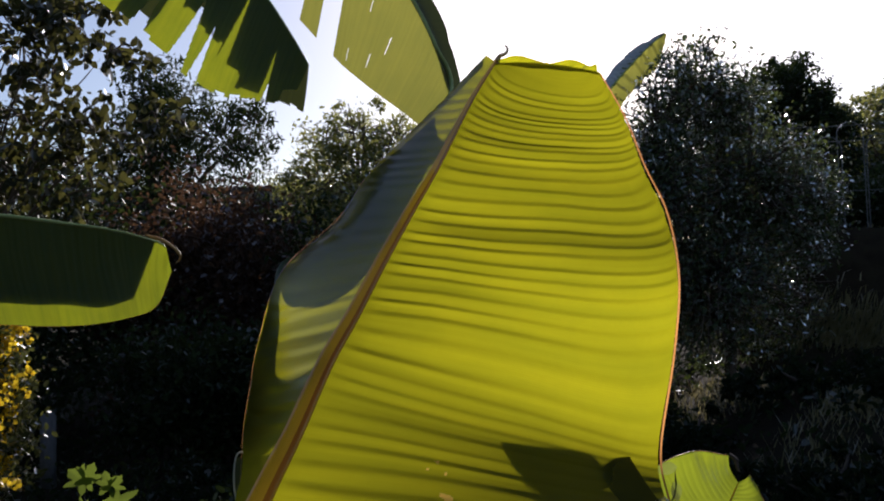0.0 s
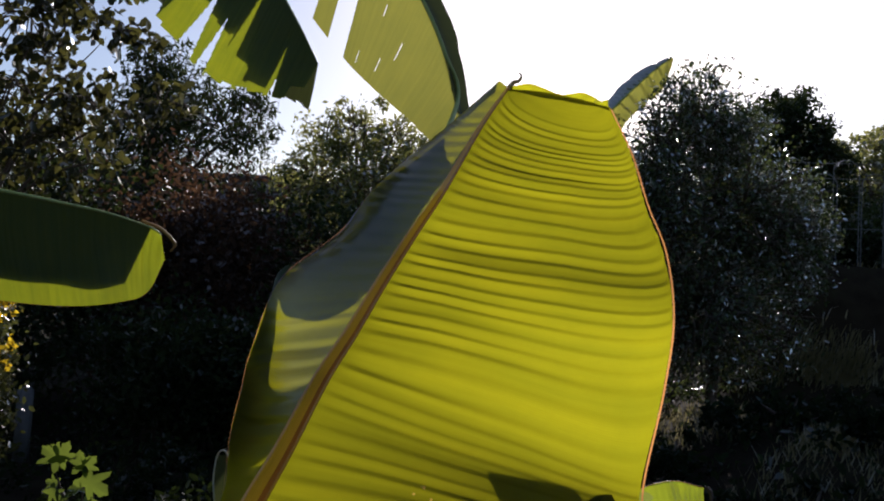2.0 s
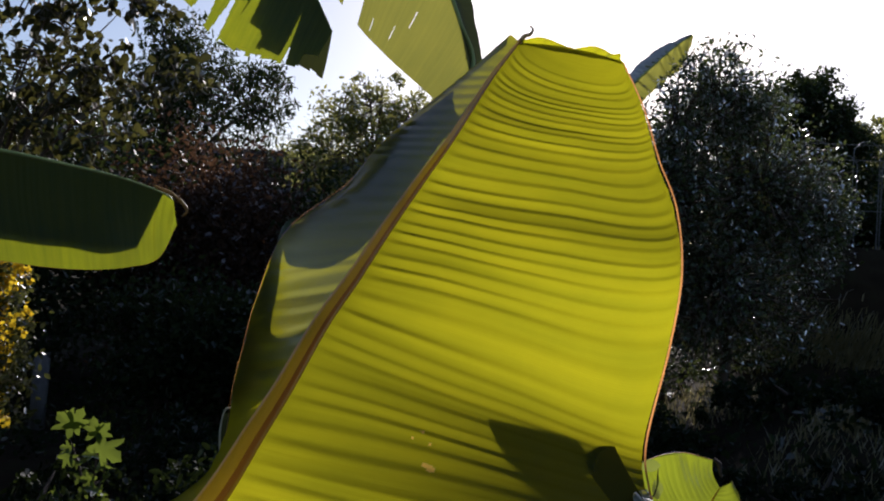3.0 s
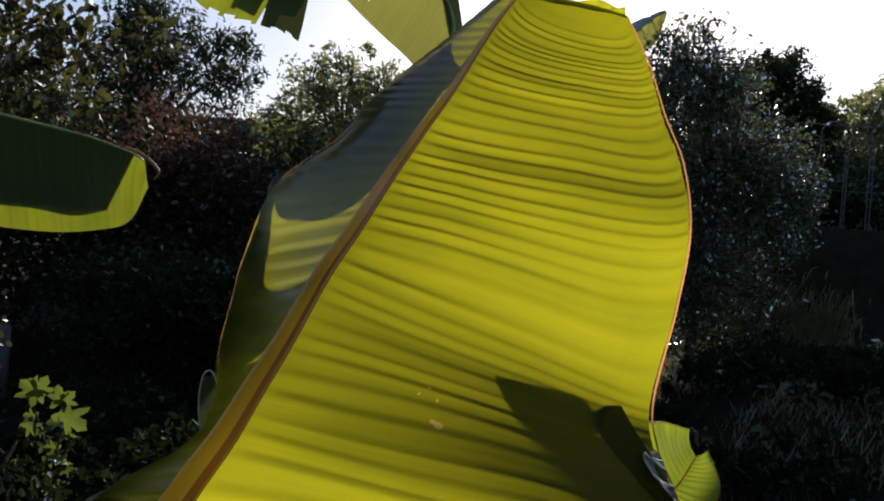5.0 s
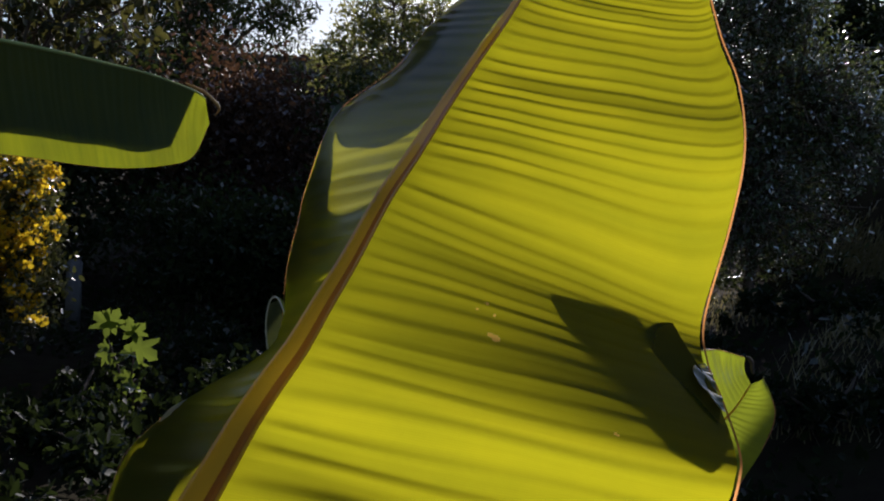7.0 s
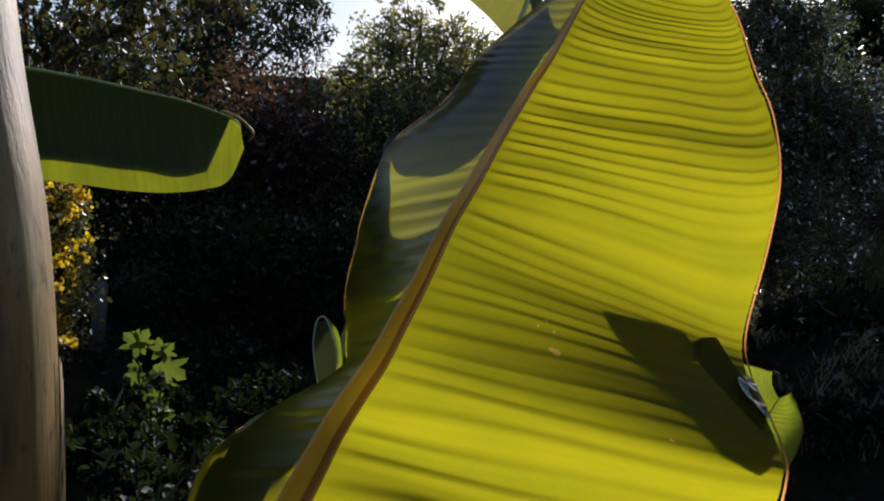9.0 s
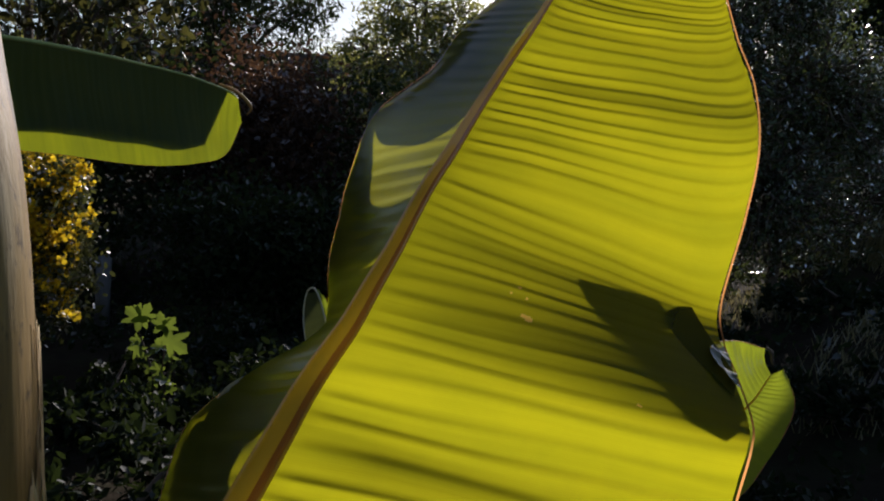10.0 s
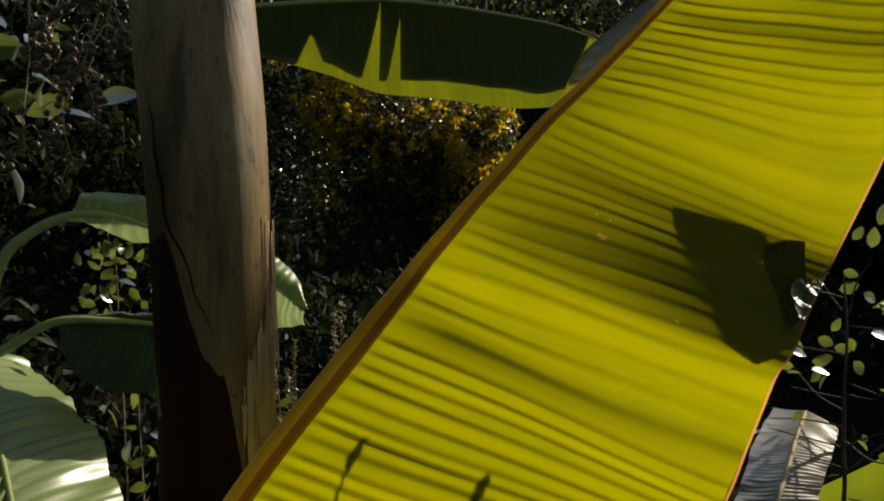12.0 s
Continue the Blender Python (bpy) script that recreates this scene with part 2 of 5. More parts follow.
def mesh_of(verts, faces, uv=None):
    me = bpy.data.meshes.new("mesh")
    verts = np.asarray(verts, dtype=np.float32)
    faces = np.asarray(faces, dtype=np.int32)
    k = faces.shape[1]
    me.vertices.add(len(verts))
    me.vertices.foreach_set("co", verts.ravel())
    me.loops.add(faces.size)
    me.loops.foreach_set("vertex_index", faces.ravel())
    me.polygons.add(len(faces))
    me.polygons.foreach_set("loop_start", np.arange(0, faces.size, k, dtype=np.int32))
    if uv is not None:
        layer = me.uv_layers.new(name="UVMap")
        layer.data.foreach_set("uv", np.asarray(uv, dtype=np.float32)[faces.ravel()].ravel())
    me.update(calc_edges=True)
    return me


def spline(points, n):
    """A smooth curve through the points, sampled evenly along its length."""
    p = np.asarray(points, float)
    q = np.vstack([2 * p[0] - p[1], p, 2 * p[-1] - p[-2]])
    out = []
    for i in range(1, len(q) - 2):
        t = np.linspace(0, 1, 24, endpoint=False)[:, None]
        a, b, c, d = q[i - 1], q[i], q[i + 1], q[i + 2]
        out.append(0.5 * (2 * b + (c - a) * t + (2 * a - 5 * b + 4 * c - d) * t ** 2 + (3 * b - a - 3 * c + d) * t ** 3))
    out = np.vstack(out + [p[-1:]])
    s = np.concatenate([[0], np.cumsum(np.linalg.norm(np.diff(out, axis=0), axis=1))])
    w = np.linspace(0, s[-1], n)
    return np.stack([np.interp(w, s, out[:, k]) for k in range(out.shape[1])], 1)


def matched(points, n):
    """A smooth curve through the points with the same number of samples between each two, so that stations pair up."""
    p = np.asarray(points, float)
    q = np.vstack([2 * p[0] - p[1], p, 2 * p[-1] - p[-2]])
    w = np.linspace(0, len(p) - 1 - 1e-6, n)
    i = w.astype(int)
    t = (w - i)[:, None]
    a, b, c, d = q[i], q[i + 1], q[i + 2], q[i + 3]
    return 0.5 * (2 * b + (c - a) * t + (2 * a - 5 * b + 4 * c - d) * t ** 2 + (3 * b - a - 3 * c + d) * t ** 3)


def tube(points, radii, sides=8, n=None, flat=1.0):
    """A tapered round rod along a smooth curve, as verts and quads."""
    n = n or max(8, 6 * len(points))
    c = spline(points, n)
    r = np.interp(np.linspace(0, 1, n), np.linspace(0, 1, len(radii)), radii)
    r[0] *= 0.3
    r[-1] *= 0.3
    d = np.gradient(c, axis=0)
    d /= np.linalg.norm(d, axis=1)[:, None] + 1e-12
    ref = np.array([0.0, -1.0, 0.15]) if abs(d[:, 1]).mean() < 0.8 else np.array([0.0, 0.0, 1.0])
    e1 = np.cross(d, ref)
    e1 /= np.linalg.norm(e1, axis=1)[:, None] + 1e-12
    e2 = np.cross(e1, d)
    a = np.linspace(0, 2 * math.pi, sides, endpoint=False)
    v = c[:, None, :] + r[:, None, None] * (np.cos(a)[None, :, None] * e1[:, None, :] + flat * np.sin(a)[None, :, None] * e2[:, None, :])
    i, k = np.meshgrid(np.arange(n - 1), np.arange(sides), indexing="ij")
    k2 = (k + 1) % sides
    f = np.stack([i * sides + k, i * sides + k2, (i + 1) * sides + k2, (i + 1) * sides + k], -1).reshape(-1, 4)
    return v.reshape(-1, 3), f


def rod(points, radii, sides=8, n=None, flat=1.0):
    v, f = tube(points, radii, sides, n, flat)
    return mesh_of(v, f)


def joined(pieces):
    """One mesh out of several (verts, quads)."""
    vs, fs, k = [], [], 0
    for v, f in pieces:
        vs.append(np.asarray(v, float))
        fs.append(np.asarray(f, int) + k)
        k += len(v)
    return mesh_of(np.vstack(vs), np.vstack(fs))


def blade(mid, edge, rows=300, cols=30, ridge=0.0011, ridges=46, sag=0.0, wave=0.0, seed=1, gone=None, curl=0.0, along_amp=(1, 1, 1, 1), bend=0.03, folds=(), holes=()):
    """Half a banana leaf, from its midrib to its margin: ridged along the side veins. gone(u, v) tells where it is torn away."""
    rnd = np.random.RandomState(seed)
    m, e = matched(mid, rows), matched(edge, rows)
    u = np.linspace(0, 1, rows)
    v = np.linspace(0, 1, cols)
    across = e - m
    along = np.gradient(m, axis=0)
    nor = np.cross(along, across)
    nor /= np.linalg.norm(nor, axis=1)[:, None] + 1e-12
    p = m[:, None, :] + across[:, None, :] * v[None, :, None]
    jit = np.cumsum(0.65 + 0.7 * rnd.rand(ridges + 2))
    jit = (jit - jit[0]) / (jit[-1] - jit[0])
    run = np.concatenate([[0], np.cumsum(np.linalg.norm(np.diff(m, axis=0), axis=1))])
    run /= run[-1]
    # the side veins sag between midrib and margin: one amount, or amounts along the leaf
    sagging = not isinstance(bend, float)
    bend = np.interp(run, [0, 0.5, 0.58, 0.69, 0.75, 0.82, 0.93, 1], bend) / 0.41 if sagging else bend
    ub = run[:, None] + (bend[:, None] * (v ** 0.8 * (1 - v) ** 0.5)[None, :] if sagging else bend * (v * (1 - v) ** 1.5)[None, :]) + 0.0012 * np.sin(7 * v[None, :] + 40 * u[:, None])
    phase = np.interp(ub, jit, np.arange(ridges + 2))
    amp = np.interp(ub, np.linspace(0, 1, ridges + 2), (0.75 + 0.45 * rnd.rand(ridges + 2)) if sagging else 0.40 + 1.0 * rnd.rand(ridges + 2) ** 1.3)
    fall = np.clip(v * 12, 0, 1) * ((1.1 - 0.4 * v) if sagging else (1.15 - 0.7 * v))
    lift = ridge * (amp * (np.sin(2 * math.pi * phase) + 0.22 * np.sin(4 * math.pi * phase + 0.4)) * np.interp(ub, [0, 0.35, 0.6, 1] if len(along_amp) == 4 else [0, 0.35, 0.5, 0.58, 0.66, 0.8, 1], along_amp)) * fall[None, :]
    if sagging:
        # uneven swell over several veins, and veins that fade and return on their way out
        lift = lift * (0.9 + 0.22 * np.sin(2.3 * phase + 5 * v[None, :])) + 0.55 * ridge * np.sin(2 * math.pi * phase / 3.6 + 1.3 * np.sin(0.7 * phase) + 1.5 * v[None, :]) * np.clip(v * 8, 0, 1)[None, :] * np.interp(ub, [0, 0.45, 0.62, 1], [0.8, 0.5, 0.7, 1.4])
    k = rnd.rand(6) * 6.28
    vv = v[None, :]
    uu = u[:, None]
    soft = np.sin(uu * 23 + 2.6 * vv + k[0]) + 0.8 * np.sin(uu * 11 - 1.4 * vv + k[1]) + 0.5 * np.sin(uu * 41 + 3 * vv + k[2]) + 0.25 * np.sin(uu * 71 - 4 * vv + k[3])
    lift = lift + wave * soft * vv ** 1.2 + sag * np.sin(math.pi * vv) + curl * np.clip(vv - 0.8, 0, 1) ** 2 * 25
    # soft creases along the veins: place, half width, height, and how far from the midrib they begin and fade
    for at, half, high, lo, hi in folds:
        lift = lift + high * (np.tanh((ub - at) / half) - 2 * ub + 1) * np.clip((vv - lo) / 0.2 + 0.4, 0, 1) * np.clip((hi - vv) / 0.3, 0, 1)
    p = p + nor[:, None, :] * lift[:, :, None]
    idx = np.arange(rows * cols).reshape(rows, cols)
    f = np.stack([idx[:-1, :-1], idx[:-1, 1:], idx[1:, 1:], idx[1:, :-1]], -1).reshape(-1, 4)
    if gone is not None:
        cu = ((u[:-1] + u[1:]) / 2)[:, None] + 0 * v[None, :-1]
        cv = ((v[:-1] + v[1:]) / 2)[None, :] + 0 * u[:-1, None]
        f = f[~gone(cu, cv).ravel()]
    length = np.linalg.norm(np.diff(m, axis=0), axis=1).sum()
    width = np.linalg.norm(across, axis=1).mean()
    uv = np.stack([(ub * length).ravel(), np.tile(v * width, rows)], 1)
    spots = []
    for c, r in holes:
        near = np.linalg.norm(p.reshape(-1, 3)[f].mean(1) - np.array(c), axis=1) < 0.75 * r + 0.0004
        if near.any():
            spots.append(mesh_of(p.reshape(-1, 3)[np.unique(f[near])], np.searchsorted(np.unique(f[near]), f[near]), uv[np.unique(f[near])]))
        f = f[~near]
    me = mesh_of(p.reshape(-1, 3), f, uv)
    return (me, spots) if holes else me


def leaves_at(pos, size, rnd, aspect=0.45, fold=0.25, droop=0.0, spread=0.4, face=None):
    """Small folded leaves at the given places, turned at random: two quads each."""
    n = len(pos)
    d = rnd.normal(size=(n, 3))
    d[:, 2] -= droop
    d /= np.linalg.norm(d, axis=1)[:, None]
    s = rnd.normal(size=(n, 3))
    s -= (s * d).sum(1)[:, None] * d
    s /= np.linalg.norm(s, axis=1)[:, None]
    w = np.cross(d, s)
    L = size * (1 + spread * (rnd.rand(n) * 2 - 1))[:, None]
    W = L * aspect * 0.5
    tip = pos + d * L
    a = pos + d * L * 0.30
    b = pos + d * L * 0.68
    v = np.stack([pos, a + s * W + w * W * fold, b + s * W * 0.85 + w * W * fold, tip, b - s * W * 0.85 + w * W * fold, a - s * W + w * W * fold], 1)
    base = (np.arange(n) * 6)[:, None]
    f = np.concatenate([base + np.array([[0, 1, 2, 3]]), base + np.array([[0, 3, 4, 5]])], 0)
    return v.reshape(-1, 3), f


def crown_points(lobes, per, rnd, clump=0.22, hollow=0.35, lump=45, twigs=None):
    """Places for leaves: clumps gathered in uneven lobes (x, y, z, rx, ry, rz)."""
    out = []
    for (x, y, z, rx, ry, rz), n in zip(lobes, per):
        k = max(6, n // lump)
        d = rnd.normal(size=(k, 3))
        d /= np.linalg.norm(d, axis=1)[:, None]
        r = (hollow + (1 - hollow) * rnd.rand(k) ** 0.6)[:, None] * (0.8 + 0.35 * rnd.rand(k))[:, None]
        c = d * r * np.array([rx, ry, rz]) + np.array([x, y, z])
        pick = rnd.randint(0, k, n)
        g = rnd.normal(size=(n, 3))
        g *= np.minimum(1.0, 1.7 / (np.linalg.norm(g, axis=1) + 1e-6))[:, None]
        out.append(c[pick] + g * clump * min(rx, rz) * (0.4 + rnd.rand(k)[pick][:, None]))
        if twigs is not None:
            twigs += [(np.array([x, y, z]) + 0.25 * (q - np.array([x, y, z])), q) for q in c]
    return np.vstack(out)


def ground_height(x, y):
    bank = np.clip((x - 0.6) / 2.0, 0, 1) * np.clip((y - 2.8) / 3.0, 0, 1)
    far = np.clip((y - 9.0) / 12.0, 0, 1)
    step = np.clip((x - 2.7) / 0.7, 0, 1) * np.clip((y - 8.5) / 0.5, 0, 1)
    return 1.45 * step + 0.85 * bank * bank * (3 - 2 * bank) + 0.9 * far * (1 - 0.6 * bank) + 0.05 * np.sin(x * 1.3 + 0.7) * np.sin(y * 1.1)


def gz(x, y):
    return float(ground_height(np.array(x, float), np.array(y, float)))


# ---- ground ----
def build_ground():
    g = np.concatenate([-np.geomspace(900, 12, 14), np.linspace(-10, 12, 90), np.geomspace(14, 900, 14)])
    x, y = np.meshgrid(g, g + 4.0)
    z = ground_height(x, y) + 0.02 * np.sin(x * 7.1) * np.cos(y * 6.3)
    n = len(g)
    idx = np.arange(n * n).reshape(n, n)
    f = np.stack([idx[:-1, :-1], idx[:-1, 1:], idx[1:, 1:], idx[1:, :-1]], -1).reshape(-1, 4)
    ob = part("ground", mesh_of(np.stack([x, y, z], -1).reshape(-1, 3), f), SOIL, None)
    tagged(ob, "dark garden soil with thin grass, rising in a bank", "ground", kind="structure")


build_ground()


# ---- the large leaf in front ----
def build_main_leaf():
    leaf = thing("banana_leaf", -0.44, 0.24, 0.0, "large upright banana leaf, backlit yellow-green, with ribbed lamina", "leaf")
    mid = [(-0.37, 0.33, 0.98), (-0.33, 0.40, 1.12), (-0.27, 0.49, 1.29), (-0.21, 0.59, 1.437), (-0.193, 0.618, 1.478), (-0.181, 0.640, 1.508), (-0.165, 0.652, 1.538),
           (-0.148, 0.668, 1.568), (-0.134, 0.695, 1.602), (-0.12, 0.730, 1.637), (-0.101, 0.785, 1.692), (-0.081, 0.834, 1.736),
           (-0.058, 0.893, 1.791), (-0.03, 0.948, 1.85), (0.0, 0.995, 1.908), (0.042, 1.10, 2.008), (0.078, 1.17, 2.078)]
    right = [(-0.34, 0.36, 0.96), (0.09, 0.56, 1.10), (0.16, 0.62, 1.25), (0.19, 0.655, 1.36), (0.20, 0.665, 1.41), (0.208, 0.67, 1.448), (0.216, 0.675, 1.485),
             (0.222, 0.70, 1.504), (0.22, 0.76, 1.533), (0.218, 0.815, 1.556), (0.223, 0.862, 1.592), (0.247, 0.891, 1.685),
             (0.26, 0.912, 1.765), (0.262, 0.966, 1.84), (0.248, 1.01, 1.90), (0.235, 1.06, 1.972), (0.213, 1.105, 2.04)]
    left = [(-0.39, 0.35, 0.96), (-0.36, 0.68, 1.06), (-0.41, 0.80, 1.20), (-0.405, 0.868, 1.314), (-0.392, 0.892, 1.379), (-0.349, 0.873, 1.427), (-0.285, 0.807, 1.477),
            (-0.2143, 0.8314, 1.5163), (-0.239, 0.9617, 1.5307), (-0.26, 1.0553, 1.5871), (-0.2482, 1.051, 1.6464), (-0.2426, 1.0706, 1.6972),
            (-0.2133, 1.0851, 1.7886), (-0.1407, 1.1059, 1.8582), (-0.103, 1.1747, 1.9294), (-0.008, 1.235, 2.03), (0.066, 1.20, 2.085)]
    # thin dry spots in the lamina: place and size
    scars = [(0.0021, 0.7511, 1.6014, 0.0052), (-0.001, 0.7565, 1.6076, 0.0032), (-0.0063, 0.7425, 1.598, 0.004), (0.0096, 0.7446, 1.5933, 0.004), (0.0113, 0.7532, 1.5991, 0.003), (0.0128, 0.7235, 1.578, 0.0052), (0.0083, 0.7241, 1.58, 0.0035), (0.1185, 0.6794, 1.5171, 0.0042)]
    lamina, spots = blade(mid, right, 900, 150, 0.00072, 69, -0.004, 0.0006, 3, None, 0.0, (2.0, 1.8, 0.50, 0.36, 0.95, 1.1, 1.1), (0.0, 0.002, 0.004, 0.015, 0.019, 0.028, 0.048, 0.055),
                        [(0.405, 0.011, 0.0075, 0.1, 1.4), (0.44, 0.008, 0.0006, 0.1, 0.9), (0.493, 0.009, 0.0008, 0.1, 1.0), (0.512, 0.008, 0.0009, 0.1, 0.8), (0.578, 0.010, 0.0013, 0.1, 1.0), (0.69, 0.008, 0.0012, 0.1, 0.6), (0.752, 0.013, 0.0030, 0.1, 1.4), (0.826, 0.012, 0.0020, 0.1, 0.8), (0.888, 0.010, 0.0016, 0.1, 0.9), (0.94, 0.012, 0.0022, 0.1, 0.9), (0.30, 0.012, 0.0022, 0.1, 1.2)],
                        [(p[:3], p[3]) for p in scars])
    half_a = part("blade", lamina, MAIN_BLADE, leaf)
    half_b = part("blade", blade(mid, left, 520, 34, 0.0007, 62, 0.012, 0.0015, 5, None, 0.0, (1, 1, 1, 1), 0.05), MAIN_BLADE, leaf, "folded-back greyish half of the lamina")
    toward = np.array([0.0, -0.0035, 0.001])
    rib = [tuple(np.array(p) + toward) for p in mid]
    part("petiole", rod([(-0.44, 0.24, 0.0), (-0.44, 0.24, 0.30), (-0.41, 0.27, 0.70), rib[0]], [0.024, 0.021, 0.019, 0.016], 14, 60), MIDRIB, leaf)
    # the midrib is a gutter: a rounded trough between two rims
    n = 260
    c = matched(rib, n)
    d = np.gradient(c, axis=0)
    d /= np.linalg.norm(d, axis=1)[:, None]
    e1 = np.cross(d, np.array([-0.25, 0.9, -0.4]))
    e1 /= np.linalg.norm(e1, axis=1)[:, None]
    e2 = np.cross(d, e1)
    e2 *= np.sign(-(e2 @ np.array([0.0, 1.0, 0.0])))[:, None]
    w = np.interp(np.linspace(0, 1, n), [0, 0.2, 0.5, 0.8, 1], [0.0155, 0.0135, 0.0095, 0.0062, 0.002])[:, None]
    def strip(lo, hi, lift):
        a = np.linspace(lo, hi, 13)
        p = c[:, None, :] + w[:, None, :] * (np.sin(a)[None, :, None] * e1[:, None, :] + (lift * np.cos(a) - 0.12 * np.cos(3 * a))[None, :, None] * e2[:, None, :])
        idx = np.arange(n * 13).reshape(n, 13)
        f = np.stack([idx[:-1, :-1], idx[:-1, 1:], idx[1:, 1:], idx[1:, :-1]], -1).reshape(-1, 4)
        uv = np.stack([np.repeat(np.linspace(0, 1.3, n), 13), np.tile(np.linspace(0, 0.02, 13), n)], 1)
        return mesh_of(p.reshape(-1, 3), f, uv)
    part("midrib", strip(-0.35, 1.5, 0.85), RIB, leaf, "orange-brown rounded midrib")
    # darker strip on one side stands in for the groove's shade
    part("midrib_shade", strip(-1.55, -0.30, 0.88), RIB_SHADE, leaf, "darker brown side of the midrib, groove shade in its colour")
    for side, half in ((right, half_a), (left, half_b)):
        rim = [np.array(q) + (np.array(q) - np.array(p)) / np.linalg.norm(np.array(q) - np.array(p)) * 0.0022 for p, q in zip(mid, side)]
        part("margin", blade(side[1:], [tuple(q) for q in rim[1:]], 300, 3, 0.0), RED_MARGIN, half, "thin reddish margin")
    # lip added where lamina and margin bend up, tilted and extra glossy for a glint
    lip = [(0.2205, 0.742, 1.526), (0.2205, 0.765, 1.535), (0.220, 0.79, 1.544), (0.2205, 0.815, 1.552)]
    part("curled_edge", blade([(q[0] - w, q[1] - 0.003, q[2] + 0.46 * w + 0.001) for q, w in zip(lip, (0.004, 0.019, 0.021, 0.004))], lip, 90, 16, 0.0015, 2, 0.001, 0.0008, 6), SHINY_LIP, half_a, "added glossy lip at the margin's bend, tilted for the sun's glint")
    # unseen curled-back flaps added on the sun side, shaped by the shadows they throw
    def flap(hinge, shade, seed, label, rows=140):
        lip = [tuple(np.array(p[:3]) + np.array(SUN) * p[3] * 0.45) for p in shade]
        part("shadow_flap", blade(hinge, lip, rows, 24, 0.0006, 9, -0.022, 0.0, seed), FLAP_OPAQUE, half_b, label)
    def along(points, w):
        i = min(int(w), len(points) - 2)
        return np.array(points[i]) + (w - i) * (np.array(points[i + 1]) - np.array(points[i]))
    # stations: on the margin, then on the lamina (station, share of the way out) where the shadow of the curl ends, and its reach
    rolled = [(15.2, 15.0, 0.1, 0.10), (14, 14.0, 0.1, 0.13), (13, 13.0, 0.08, 0.15), (12.5, 12.25, 0.02, 0.15), (12.2, 12.08, 0.46, 0.15), (11.9, 11.95, 0.88, 0.14), (11.4, 11.4, 0.77, 0.14), (10.7, 10.45, 0.50, 0.15),
              (10.2, 10.0, 0.02, 0.16), (9.9, 9.65, 0.03, 0.16), (9.7, 9.66, 0.38, 0.16), (9.4, 9.0, 0.28, 0.16), (9.2, 8.85, 0.09, 0.16), (9.0, 8.35, 0.16, 0.16), (8.9, 8.15, 0.35, 0.15), (8.8, 8.85, 0.73, 0.14), (8.7, 8.75, 0.95, 0.12)]
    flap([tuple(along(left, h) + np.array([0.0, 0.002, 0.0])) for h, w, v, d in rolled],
         [(*((1 - v) * along(mid, w) + v * along(left, w)), d) for h, w, v, d in rolled], 9, "unseen rolled-back flap behind the folded half, shaped to shade it", 340)
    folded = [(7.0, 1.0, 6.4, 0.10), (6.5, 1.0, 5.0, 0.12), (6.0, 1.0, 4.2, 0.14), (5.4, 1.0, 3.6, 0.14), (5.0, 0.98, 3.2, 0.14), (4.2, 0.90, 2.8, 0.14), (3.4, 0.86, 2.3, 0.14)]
    # unseen flap added behind the other half, only to throw the bend's shadow
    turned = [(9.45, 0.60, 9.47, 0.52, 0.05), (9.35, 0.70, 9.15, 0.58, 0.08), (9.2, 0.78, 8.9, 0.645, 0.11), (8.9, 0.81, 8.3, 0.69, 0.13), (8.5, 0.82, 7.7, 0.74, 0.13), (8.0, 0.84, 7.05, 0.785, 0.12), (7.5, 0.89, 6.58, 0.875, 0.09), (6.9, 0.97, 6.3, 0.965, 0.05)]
    part("shadow_flap", blade([tuple((1 - k) * along(mid, h) + k * along(right, h) + np.array(SUN) * (d + 0.02)) for h, k, w, v, d in turned],
                                [tuple((1 - v) * along(mid, w) + v * along(right, w) + np.array(SUN) * d) for h, k, w, v, d in turned], 120, 24, 0.0, 7, 0.0, 0.0, 12), FLAP_SHADE, half_a, "unseen flap added behind the bend, shaped to shadow it")
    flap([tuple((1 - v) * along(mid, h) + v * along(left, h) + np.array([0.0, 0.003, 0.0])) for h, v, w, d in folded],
         [(*along(mid, w), d) for h, v, w, d in folded], 10, "unseen folded-over flap behind the lower lobe, shaped to shade it")
    top = [(0.080, 1.170, 2.076), (0.105, 1.158, 2.070), (0.128, 1.146, 2.063), (0.150, 1.135, 2.058), (0.172, 1.124, 2.051), (0.195, 1.113, 2.045), (0.213, 1.105, 2.038)]
    frill = [(q[0] + dx, q[1] - 0.006, q[2] + h) for q, (dx, h) in zip(top, ((0.0, 0.004), (0.003, 0.011), (0.008, 0.006), (-0.002, 0.004), (0.006, 0.012), (0.004, 0.006), (-0.004, 0.012)))]
    part("curled_edge", blade(top, frill, 120, 8, 0.0012, 5, 0.002, 0.0012, 8), MAIN_BLADE, half_a, "frilled curled upper edge")
    hook = [(0.078, 1.17, 2.076), (0.084, 1.165, 2.085), (0.092, 1.16, 2.087), (0.095, 1.162, 2.095), (0.091, 1.165, 2.10)]
    part("tip", rod(hook, [0.005, 0.0035, 0.0025, 0.0018, 0.001], 8, 30), FIBRE, leaf, "dry hooked tip")
    # the thin dry spots are paler than the lamina
    for me in spots:
        part("scar", me, SCAR, half_a, "small pale dry spot")
    # crease over the folded half
    part("crease", rod([(-0.211, 1.121, 1.806), (-0.169, 1.046, 1.808), (-0.128, 0.986, 1.806), (-0.069, 0.935, 1.814)], [0.0003, 0.0009, 0.0007, 0.0003], 6, 40), RIB_GREEN, half_b, "thin pale crease")
